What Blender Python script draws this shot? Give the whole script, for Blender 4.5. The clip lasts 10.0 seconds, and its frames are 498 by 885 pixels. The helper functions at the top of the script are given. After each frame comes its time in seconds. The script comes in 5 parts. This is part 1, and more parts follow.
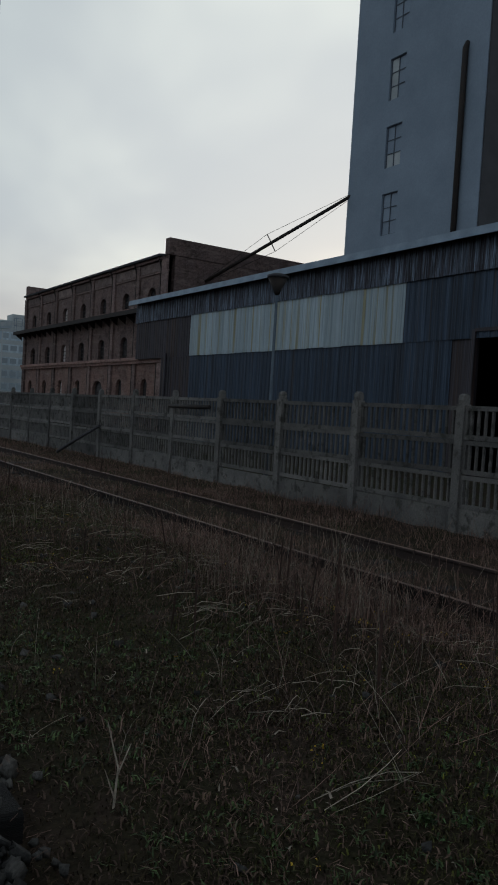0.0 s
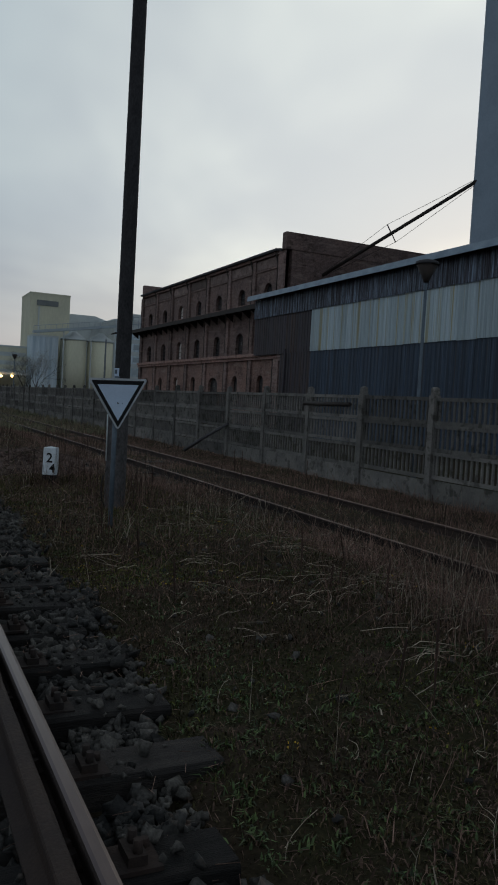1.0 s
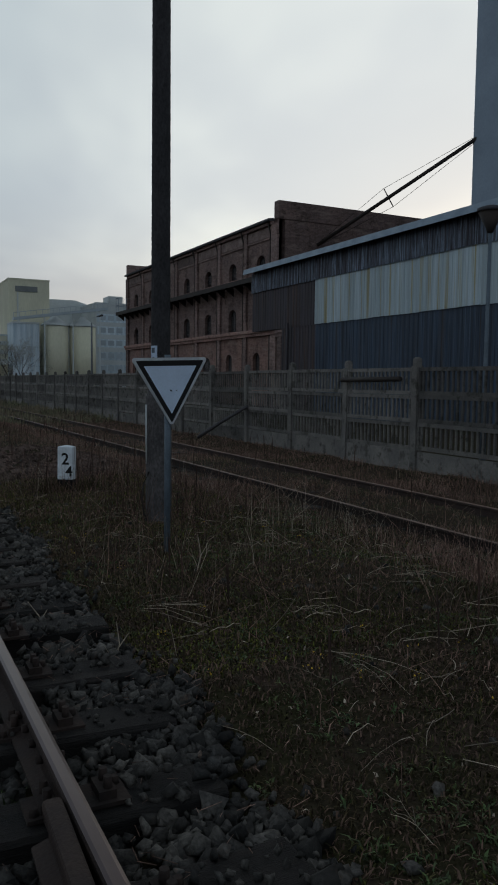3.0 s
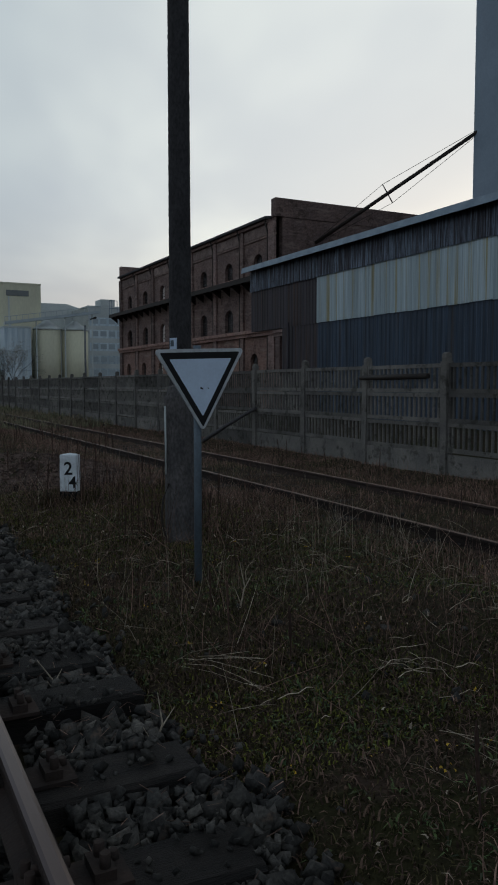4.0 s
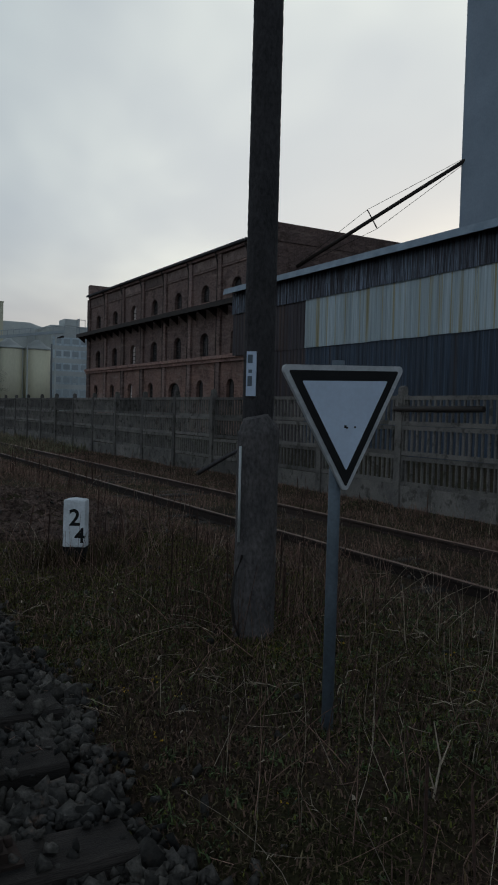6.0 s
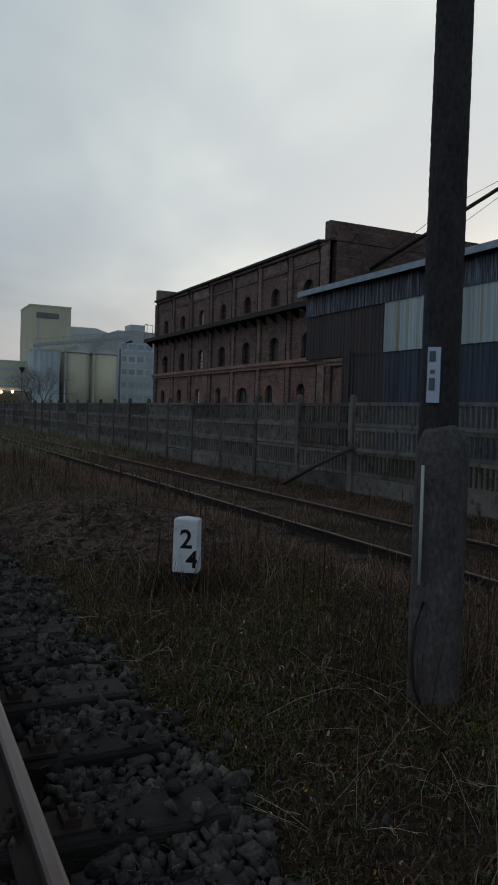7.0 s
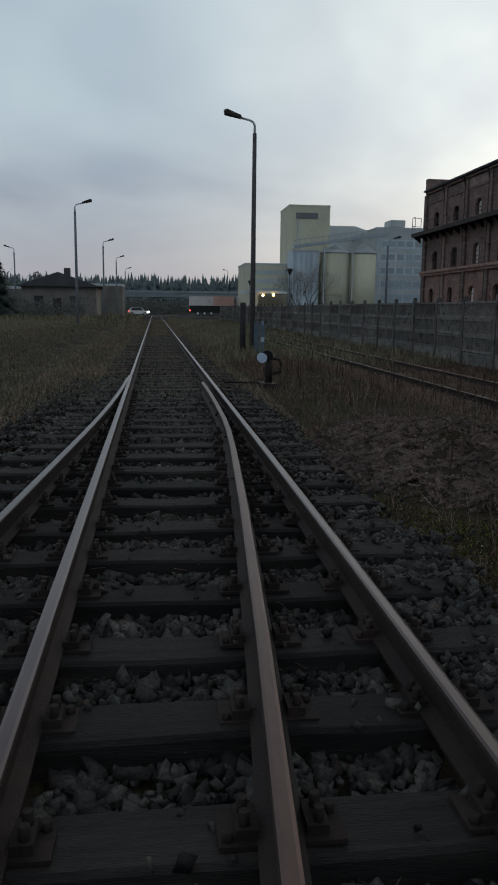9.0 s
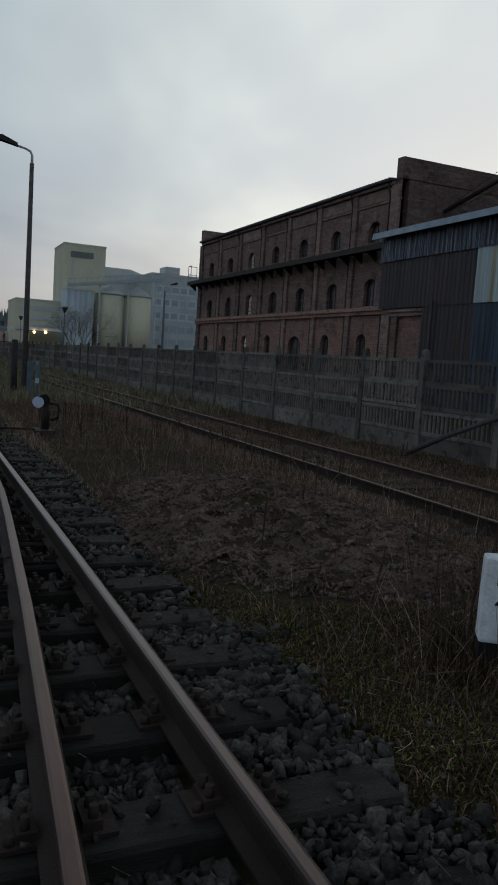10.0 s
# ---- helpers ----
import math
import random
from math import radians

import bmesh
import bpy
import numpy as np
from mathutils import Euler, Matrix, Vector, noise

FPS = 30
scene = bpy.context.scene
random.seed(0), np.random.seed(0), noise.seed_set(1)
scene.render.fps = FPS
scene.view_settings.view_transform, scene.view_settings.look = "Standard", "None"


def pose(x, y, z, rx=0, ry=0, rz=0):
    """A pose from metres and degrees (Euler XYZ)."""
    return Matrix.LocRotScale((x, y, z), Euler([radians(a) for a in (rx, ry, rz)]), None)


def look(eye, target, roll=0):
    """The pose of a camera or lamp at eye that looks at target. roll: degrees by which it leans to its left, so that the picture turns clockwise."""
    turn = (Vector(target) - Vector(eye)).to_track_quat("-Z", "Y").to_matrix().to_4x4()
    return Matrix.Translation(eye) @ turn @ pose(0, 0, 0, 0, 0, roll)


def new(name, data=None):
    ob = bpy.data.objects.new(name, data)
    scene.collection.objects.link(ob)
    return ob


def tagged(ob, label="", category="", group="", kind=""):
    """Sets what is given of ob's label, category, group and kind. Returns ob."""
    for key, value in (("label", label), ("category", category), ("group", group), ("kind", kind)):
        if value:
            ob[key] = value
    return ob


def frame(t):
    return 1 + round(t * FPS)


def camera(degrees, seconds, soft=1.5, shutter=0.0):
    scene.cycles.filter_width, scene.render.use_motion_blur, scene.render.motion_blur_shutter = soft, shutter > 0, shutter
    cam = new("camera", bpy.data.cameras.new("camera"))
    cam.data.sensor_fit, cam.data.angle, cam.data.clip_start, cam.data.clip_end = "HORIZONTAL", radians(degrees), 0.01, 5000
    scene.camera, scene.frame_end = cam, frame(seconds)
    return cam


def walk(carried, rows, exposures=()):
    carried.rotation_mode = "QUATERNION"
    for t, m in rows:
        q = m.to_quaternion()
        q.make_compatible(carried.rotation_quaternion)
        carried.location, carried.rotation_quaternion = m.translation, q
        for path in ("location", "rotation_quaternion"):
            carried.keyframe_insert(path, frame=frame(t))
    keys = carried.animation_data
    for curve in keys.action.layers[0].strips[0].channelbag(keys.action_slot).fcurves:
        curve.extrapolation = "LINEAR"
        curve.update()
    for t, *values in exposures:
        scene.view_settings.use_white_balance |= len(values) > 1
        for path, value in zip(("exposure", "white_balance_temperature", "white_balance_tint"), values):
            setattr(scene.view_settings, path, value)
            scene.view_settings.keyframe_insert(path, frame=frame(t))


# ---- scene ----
cam = camera(35.8, 10.0, soft=1.9)
METRES, EYE, TILT, LEAN, TURN = 10.274, 1.5, 0.0, 0.0, -33.2
ROWS = [
    (0.0, 0.0, 0.0, 0.0, 0.13, -2.14, -3.43),
    (0.5, -0.0305, 0.046, 0.0024, 5.99, -2.34, -2.66),
    (1.0, -0.0671, 0.077, -0.0005, 8.06, -2.89, -3.2),
    (1.5, -0.0953, 0.1125, -0.0034, 8.05, -4.68, -3.65),
    (2.0, -0.1231, 0.1625, 0.0, 8.15, -4.6, -3.51),
    (3.5, -0.2046, 0.2969, -0.0032, 6.28, -4.35, 0.25),
    (4.0, -0.2247, 0.3462, -0.0056, 6.25, -4.25, 0.03),
    (4.5, -0.2448, 0.3881, -0.0009, 6.09, -4.17, -0.66),
    (5.0, -0.2709, 0.4296, -0.001, 3.55, -4.09, -1.79),
    (6.5, -0.3612, 0.5591, -0.0023, 3.4, -1.59, -1.37),
    (7.0, -0.3922, 0.5973, -0.0017, 7.79, -2.07, -1.85),
    (7.5, -0.4235, 0.6342, -0.001, 13.31, -4.82, -1.06),
    (8.0, -0.4575, 0.6707, 0.0013, 27.58, -6.67, 2.84),
    (8.5, -0.501, 0.6954, -0.0032, 30.12, -8.2, 0.66),
    (9.0, -0.5342, 0.7231, -0.0022, 26.3, -9.77, -0.67),
    (9.5, -0.5553, 0.7585, 0.0036, 19.37, -7.39, -2.08),
    (10.0, -0.5807, 0.7949, 0.0027, 9.72, -6.04, -3.79),
]
walk(cam, [(t, pose(0, 0, EYE, TILT, LEAN, TURN) @ pose(METRES * x, METRES * y, METRES * z, 90 + pitch, roll, yaw)) for t, x, y, z, yaw, pitch, roll in ROWS],
     [(0.0, -0.03), (0.5, 0.03), (1.0, 0.0), (1.5, 0.05), (2.0, 0.08), (4.5, 0.03), (6.5, -0.04), (7.4, -0.04), (8.1, 0.10), (9.0, 0.28), (9.5, 0.22), (10.0, 0.02)])

# ---- world, sun, exposure ----
GLOW = Vector((0.72, 0.68, 0.10)).normalized()      # where the last daylight stands
world = bpy.data.worlds.new("dusk_sky")
scene.world = world
world.use_nodes = True
wn, wl = world.node_tree.nodes, world.node_tree.links
wn.clear()


def wnode(kind, **values):
    n = wn.new(kind)
    for k, v in values.items():
        n.inputs[int(k[1:])].default_value = v
    return n


def wmath(op, a, b=0.0, clamp=False):
    n = wn.new("ShaderNodeMath")
    n.operation, n.use_clamp = op, clamp
    for i, v in enumerate((a, b)):
        if isinstance(v, (int, float)):
            n.inputs[i].default_value = v
        else:
            wl.new(v, n.inputs[i])
    return n.outputs[0]


def wmix(f, a, b, mode="MIX"):
    n = wn.new("ShaderNodeMix")
    n.data_type, n.blend_type = "RGBA", mode
    for i, v in ((0, f), (6, a), (7, b)):
        if isinstance(v, (int, float)):
            n.inputs[i].default_value = v
        elif isinstance(v, tuple):
            n.inputs[i].default_value = (*v, 1)
        else:
            wl.new(v, n.inputs[i])
    return n.outputs[2]


def wrange(v, lo, hi, a, b):
    n = wn.new("ShaderNodeMapRange")
    n.interpolation_type = "SMOOTHSTEP"
    wl.new(v, n.inputs[0])
    for i, x in enumerate((lo, hi, a, b)):
        n.inputs[i + 1].default_value = x
    return n.outputs[0]


coord = wn.new("ShaderNodeTexCoord")
sep = wn.new("ShaderNodeSeparateXYZ")
wl.new(coord.outputs["Generated"], sep.inputs[0])
elev = sep.outputs[2]
dot = wn.new("ShaderNodeVectorMath")
dot.operation = "DOT_PRODUCT"
wl.new(coord.outputs["Generated"], dot.inputs[0])
dot.inputs[1].default_value = GLOW
toward = dot.outputs["Value"]
# cloud deck: noise on a plane high above, so that it flattens towards the horizon
lift = wmath("ADD", wmath("MAXIMUM", elev, 0.0), 0.34)
comb = wn.new("ShaderNodeCombineXYZ")
wl.new(wmath("DIVIDE", sep.outputs[0], lift), comb.inputs[0])
wl.new(wmath("DIVIDE", sep.outputs[1], lift), comb.inputs[1])
cloud = wn.new("ShaderNodeTexNoise")
cloud.inputs["Scale"].default_value, cloud.inputs["Detail"].default_value, cloud.inputs["Roughness"].default_value = 1.15, 4.0, 0.48
cloud.inputs["Distortion"].default_value = 0.3
wl.new(comb.outputs[0], cloud.inputs["Vector"])
clouds = wrange(cloud.outputs[0], 0.32, 0.68, 0.0, 1.0)
low = wmix(wrange(toward, 0.65, 1.01, 0.0, 1.0), (0.28, 0.300, 0.365), (0.62, 0.61, 0.595))
high = wmix(wrange(toward, 0.65, 1.01, 0.0, 1.0), (0.335, 0.405, 0.470), (0.885, 0.925, 0.875))
deck = wmix(wrange(elev, 0.02, 0.24, 0.0, 1.0), low, high)
deck = wmix(wrange(elev, 0.02, 0.15, 0.25, 0.75), deck, wmix(clouds, (0.62, 0.64, 0.73), (1.26, 1.24, 1.17)), "MULTIPLY")
# dusk: the deck dims overhead; its factor rises opposite the glow, unseen, to light facades
dim = wmath("MULTIPLY", wrange(elev, 0.46, 0.92, 1.0, 0.40), wrange(toward, -0.75, 0.45, 1.75, 1.0))
deck = wmix(1.0, deck, wmix(dim, (0.0, 0.0, 0.0), (1.0, 1.0, 1.0)), "MULTIPLY")
sky = wn.new("ShaderNodeTexSky")
sky.sky_type, sky.sun_disc = "NISHITA", False
sky.sun_elevation, sky.sun_rotation = radians(3), math.atan2(GLOW.x, GLOW.y)
bg_sky, bg_deck, add, out = (wn.new(k) for k in ("ShaderNodeBackground", "ShaderNodeBackground", "ShaderNodeAddShader", "ShaderNodeOutputWorld"))
wl.new(sky.outputs[0], bg_sky.inputs[0])
bg_sky.inputs[1].default_value = 0.02
wl.new(deck, bg_deck.inputs[0])
bg_deck.inputs[1].default_value = 0.98
wl.new(bg_sky.outputs[0], add.inputs[0])
wl.new(bg_deck.outputs[0], add.inputs[1])
wl.new(add.outputs[0], out.inputs[0])

sun_data = bpy.data.lights.new("sun", "SUN")
sun_data.energy, sun_data.angle, sun_data.color = 0.12, radians(30), (1.0, 0.93, 0.82)
sun = new("sun", sun_data)
sun.matrix_world = look((60, 60, 40), (60 - GLOW.x * 10, 60 - GLOW.y * 10, 40 - 2.5))

# ---- materials ----


def mat(name, c1, c2=None, rough=0.8, metal=0.0, scale=6.0, bump=0.3, fine=60.0, stretch=(1, 1, 1), vary=0.15, c3=None, spots=0.62, island=False, spec=0.3, each=None, hard=0.25):
    """Two colours in blotches, fine grain, an optional third colour in spots, relief."""
    m = bpy.data.materials.new(name)
    m.use_nodes = True
    nt = m.node_tree
    n, l = nt.nodes, nt.links
    b = n["Principled BSDF"]
    b.inputs["Roughness"].default_value, b.inputs["Metallic"].default_value = rough, metal
    b.inputs["Specular IOR Level"].default_value = spec
    c2 = c2 or tuple(v * 0.7 for v in c1)
    tc, mp = n.new("ShaderNodeTexCoord"), n.new("ShaderNodeMapping")
    mp.inputs["Scale"].default_value = stretch
    l.new(tc.outputs["Object"], mp.inputs["Vector"])
    if island:
        rnd = n.new("ShaderNodeNewGeometry").outputs["Random Per Island"]
    else:
        rnd = n.new("ShaderNodeObjectInfo").outputs["Random"]
        off = n.new("ShaderNodeMath")
        off.operation = "MULTIPLY"
        l.new(rnd, off.inputs[0])
        off.inputs[1].default_value = 31.0
        l.new(off.outputs[0], mp.inputs["Location"])

    def nz(s, d=4.0, r=0.55):
        t = n.new("ShaderNodeTexNoise")
        t.inputs["Scale"].default_value, t.inputs["Detail"].default_value, t.inputs["Roughness"].default_value = s, d, r
        l.new(mp.outputs[0], t.inputs["Vector"])
        return t.outputs[0]

    def rng(v, lo, hi, a=0.0, bb=1.0):
        t = n.new("ShaderNodeMapRange")
        l.new(v, t.inputs[0])
        for i, x in enumerate((lo, hi, a, bb)):
            t.inputs[i + 1].default_value = x
        return t.outputs[0]

    def mix(f, a, bb, mode="MIX"):
        t = n.new("ShaderNodeMix")
        t.data_type, t.blend_type = "RGBA", mode
        for i, v in ((0, f), (6, a), (7, bb)):
            if isinstance(v, (int, float)):
                t.inputs[i].default_value = v
            elif isinstance(v, tuple):
                t.inputs[i].default_value = (*v, 1)
            else:
                l.new(v, t.inputs[i])
        return t.outputs[2]

    big, small = nz(scale), nz(fine, 3.0)
    col = mix(rng(big, 0.35, 0.65), c1, c2)
    if c3:
        col = mix(rng(nz(scale * 2.3, 5.0, 0.65), spots, spots + 0.1), col, c3)
    g = n.new("ShaderNodeCombineColor")
    gv = rng(small, 0.5 - hard, 0.5 + hard, 1 - vary, 1 + vary)
    each = 1.2 * vary if each is None else each
    rv = rng(rnd, 0.0, 1.0, 1 - each, 1 + each)
    mu = n.new("ShaderNodeMath")
    mu.operation = "MULTIPLY"
    l.new(gv, mu.inputs[0]), l.new(rv, mu.inputs[1])
    for i in range(3):
        l.new(mu.outputs[0], g.inputs[i])
    l.new(mix(1.0, col, g.outputs[0], "MULTIPLY"), b.inputs["Base Color"])
    if bump:
        bp = n.new("ShaderNodeBump")
        bp.inputs["Strength"].default_value, bp.inputs["Distance"].default_value = bump, 0.01
        l.new(small, bp.inputs["Height"])
        l.new(bp.outputs[0], b.inputs["Normal"])
    return m


def emitter(name, col, strength):
    m = bpy.data.materials.new(name)
    m.use_nodes = True
    b = m.node_tree.nodes["Principled BSDF"]
    b.inputs["Base Color"].default_value = (*col, 1)
    b.inputs["Emission Color"].default_value = (*col, 1)
    b.inputs["Emission Strength"].default_value = strength
    return m


# soil colour darkened to deepen the shade between plants and stones
M_SOIL = mat("soil_and_moss", (0.027, 0.018, 0.013), (0.023, 0.022, 0.009), rough=0.95, scale=0.9, bump=0.9, fine=38, vary=0.5, c3=(0.040, 0.027, 0.020), spots=0.54, spec=0.1)
M_DIRT = mat("bare_earth", (0.140, 0.099, 0.084), (0.068, 0.047, 0.040), rough=0.95, scale=2.6, bump=0.9, fine=45, vary=0.5, each=0.5, island=True, spec=0.1)
M_STONE = mat("ballast_stone", (0.069, 0.062, 0.054), (0.024, 0.023, 0.022), rough=0.8, scale=4, bump=0.5, fine=70, vary=0.6, each=0.8, island=True, c3=(0.084, 0.055, 0.040), spots=0.60)
M_WOOD = mat("tarred_sleeper_wood", (0.031, 0.025, 0.022), (0.013, 0.011, 0.010), rough=0.8, scale=3, bump=1.0, fine=40, stretch=(0.6, 7, 7), vary=0.5, c3=(0.060, 0.049, 0.042), spots=0.66)
M_RAIL = mat("rusty_rail_steel", (0.042, 0.027, 0.021), (0.027, 0.018, 0.016), rough=0.75, metal=0.2, scale=4, bump=0.35, fine=80, vary=0.25)
M_RAILTOP = mat("worn_rail_head", (0.112, 0.084, 0.081), (0.080, 0.060, 0.058), rough=0.30, metal=0.8, scale=2.5, bump=0.05, fine=30, stretch=(1, 0.25, 1), vary=0.10, c3=(0.070, 0.044, 0.036), spots=0.62)
M_RUSTTOP = mat("rusted_rail_head", (0.216, 0.137, 0.104), (0.135, 0.081, 0.060), rough=0.6, metal=0.4, scale=5, bump=0.2, fine=60, vary=0.15)
M_CONC = mat("weathered_concrete", (0.158, 0.147, 0.134), (0.102, 0.096, 0.091), rough=0.9, scale=2.2, bump=0.4, fine=60, vary=0.3, c3=(0.062, 0.059, 0.051), spots=0.53)
M_CONCD = mat("dark_stained_concrete", (0.078, 0.072, 0.071), (0.050, 0.047, 0.048), rough=0.92, scale=12, bump=1.0, fine=55, stretch=(1, 1, 0.55), vary=0.45, c3=(0.17, 0.16, 0.155), spots=0.67)
M_POLE = mat("weathered_pole_surface", (0.066, 0.063, 0.067), (0.043, 0.041, 0.044), rough=0.9, scale=12, bump=1.0, fine=55, stretch=(1, 1, 0.5), vary=0.45, c3=(0.15, 0.14, 0.14), spots=0.69)
M_SHED = mat("blue_painted_sheet_steel", (0.042, 0.066, 0.101), (0.027, 0.039, 0.058), rough=0.55, metal=0.0, scale=1.0, bump=0.0, fine=9, stretch=(1, 3.1, 0.05), vary=0.45, c3=(0.044, 0.038, 0.038), spots=0.58, each=0.12, hard=0.14)
M_SHEDD = mat("rusting_dark_sheet_steel", (0.056, 0.050, 0.060), (0.036, 0.028, 0.030), rough=0.6, metal=0.0, scale=1.0, bump=0.0, fine=9, stretch=(1, 3.1, 0.05), vary=0.4, c3=(0.062, 0.040, 0.034), spots=0.52, each=0.12, hard=0.16)
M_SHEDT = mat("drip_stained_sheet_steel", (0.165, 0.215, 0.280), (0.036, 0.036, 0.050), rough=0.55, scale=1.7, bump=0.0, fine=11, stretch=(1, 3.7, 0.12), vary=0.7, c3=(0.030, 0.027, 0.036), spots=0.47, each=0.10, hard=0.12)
M_PANEL = mat("pale_translucent_sheet", (0.420, 0.500, 0.535), (0.330, 0.400, 0.425), rough=0.45, scale=0.8, bump=0.0, fine=7, stretch=(1, 2.7, 0.05), vary=0.20, c3=(0.315, 0.290, 0.175), spots=0.525, each=0.12, hard=0.2)
M_FLASH = mat("galvanised_flashing", (0.25, 0.31, 0.37), (0.18, 0.23, 0.28), rough=0.5, metal=0.1, scale=2, bump=0.05, vary=0.12)
M_TOWER = mat("painted_tower_render", (0.285, 0.345, 0.415), (0.240, 0.295, 0.355), rough=0.85, scale=0.4, bump=0.2, fine=12, vary=0.08)
M_TOWERW = mat("tower_window_steel", (0.125, 0.145, 0.175), rough=0.6, scale=2, bump=0.1)
M_BLACK = mat("black_rubber_paint", (0.012, 0.012, 0.013), (0.02, 0.02, 0.02), rough=0.6, bump=0.1)
M_BLACKMATT = mat("matt_black_paint", (0.010, 0.010, 0.011), rough=0.8, bump=0.05)
M_WHITE = mat("white_sign_paint", (0.50, 0.60, 0.74), (0.46, 0.55, 0.68), rough=0.45, scale=6, bump=0.03, vary=0.05)
M_EDGE = mat("pale_sign_rim", (0.42, 0.44, 0.46), rough=0.5, bump=0.03)
M_POST = mat("blue_grey_steel_post", (0.13, 0.165, 0.20), (0.10, 0.128, 0.155), rough=0.6, metal=0.2, scale=8, bump=0.1)
M_WASH = mat("whitewashed_stone", (0.66, 0.70, 0.74), (0.52, 0.55, 0.58), rough=0.9, scale=9, bump=0.5, fine=60, vary=0.12, c3=(0.25, 0.25, 0.25), spots=0.66)
M_GLASS = mat("dark_window_glass", (0.034, 0.034, 0.038), (0.055, 0.052, 0.053), rough=0.22, scale=1.3, bump=0.0, spec=0.5, vary=0.3)
M_BOARD = mat("pale_window_board", (0.60, 0.54, 0.50), (0.46, 0.41, 0.38), rough=0.8, scale=2, bump=0.1)
M_IRON = mat("old_black_iron", (0.030, 0.027, 0.026), (0.045, 0.034, 0.028), rough=0.7, metal=0.3, scale=4, bump=0.2)
M_RUST = mat("rusty_iron", (0.039, 0.025, 0.020), (0.024, 0.018, 0.016), rough=0.9, scale=8, bump=0.4)
# the beige is raised and greyed to carry the haze of its distance
M_SILO = mat("beige_silo_render", (0.558, 0.540, 0.408), (0.487, 0.468, 0.361), rough=0.85, scale=0.3, bump=0.05, fine=4, stretch=(1, 1, 0.3), vary=0.07)
M_SILOG = mat("grey_industrial_cladding", (0.493, 0.526, 0.526), (0.403, 0.437, 0.442), rough=0.7, scale=0.3, bump=0.05, fine=4, vary=0.07)
M_SILOB = mat("blue_white_cladding", (0.50, 0.57, 0.61), (0.32, 0.40, 0.46), rough=0.7, scale=0.6, bump=0.05, fine=4, stretch=(3, 3, 0.2), vary=0.1)
M_ASPH = mat("old_asphalt", (0.20, 0.20, 0.21), (0.15, 0.15, 0.16), rough=0.9, scale=1, bump=0.2)
M_ROOF = mat("dark_roof_felt", (0.085, 0.085, 0.09), (0.065, 0.065, 0.07), rough=0.9, scale=1, bump=0.2)
M_PLASTER = mat("old_grey_plaster", (0.200, 0.182, 0.160), (0.135, 0.124, 0.112), rough=0.9, scale=1, bump=0.2, vary=0.2)
M_DECK = mat("pale_bridge_concrete", (0.26, 0.30, 0.315), (0.21, 0.245, 0.26), rough=0.9, scale=0.4, bump=0.05, vary=0.1)
# concrete of the far lamp poles, lightened in colour for the haze
M_LAMPFAR = mat("hazed_lamp_concrete", (0.19, 0.205, 0.22), (0.15, 0.162, 0.175), rough=0.9, scale=3, bump=0.1, vary=0.1)
M_CAR = mat("pale_vehicle_paint", (0.78, 0.76, 0.76), rough=0.4, bump=0.0, vary=0.03)
M_TRAILER = mat("white_trailer_tarpaulin", (0.62, 0.57, 0.55), (0.52, 0.48, 0.47), rough=0.6, scale=0.6, bump=0.0, vary=0.06)
M_SALMON = mat("faded_salmon_tarpaulin", (0.62, 0.36, 0.30), (0.52, 0.30, 0.25), rough=0.6, scale=0.6, bump=0.0, vary=0.06)
# far windows, gallery and louvre: haze put into the colour as lifted darks
M_MILLGLASS = mat("hazy_mill_glass", (0.33, 0.38, 0.41), (0.29, 0.335, 0.365), rough=0.4, scale=0.6, bump=0.0, vary=0.08)
M_HAZEDARK = mat("dark_grey_opening", (0.17, 0.18, 0.18), (0.14, 0.15, 0.15), rough=0.8, scale=0.6, bump=0.0, vary=0.06)
M_GRASS = mat("dull_winter_grass", (0.044, 0.047, 0.016), (0.060, 0.038, 0.023), rough=0.8, scale=1.6, bump=0, vary=0.65, island=True, spec=0.1)
M_GRASSL = mat("meadow_grass", (0.140, 0.146, 0.080), (0.215, 0.170, 0.118), rough=0.85, scale=0.35, bump=0, vary=0.4, island=True)
M_MOSS = mat("olive_moss", (0.108, 0.112, 0.023), (0.056, 0.060, 0.016), rough=0.9, scale=1.1, bump=0, vary=0.6, island=True, spec=0.1)
M_GRASSM = mat("mixed_dull_grass", (0.086, 0.090, 0.040), (0.125, 0.090, 0.058), rough=0.85, scale=0.7, bump=0, vary=0.55, island=True, spec=0.12)
M_LEAF = mat("weed_leaf", (0.043, 0.079, 0.024), (0.067, 0.086, 0.029), rough=0.6, scale=2, bump=0, vary=0.6, island=True)
M_STRAW = mat("dead_straw", (0.37, 0.31, 0.24), (0.24, 0.19, 0.145), rough=0.85, scale=2, bump=0, vary=0.45, island=True)
M_LITTER = mat("rotting_litter", (0.115, 0.073, 0.053), (0.062, 0.041, 0.031), rough=0.95, scale=1.5, bump=0, vary=0.55, island=True, spec=0.1)
M_BROWN = mat("dead_brown_stem", (0.222, 0.135, 0.103), (0.122, 0.075, 0.059), rough=0.9, scale=2, bump=0, vary=0.55, island=True)
# lighter copy of M_BROWN, with the veil of haze painted into it
M_BROWNL = mat("hazed_brown_weed", (0.270, 0.165, 0.127), (0.167, 0.100, 0.078), rough=0.9, scale=1.2, bump=0, vary=0.5, island=True)
M_DARKSTEM = mat("dark_seed_spire", (0.076, 0.042, 0.031), (0.051, 0.030, 0.024), rough=0.9, scale=20, bump=0.3, vary=0.3, island=True)
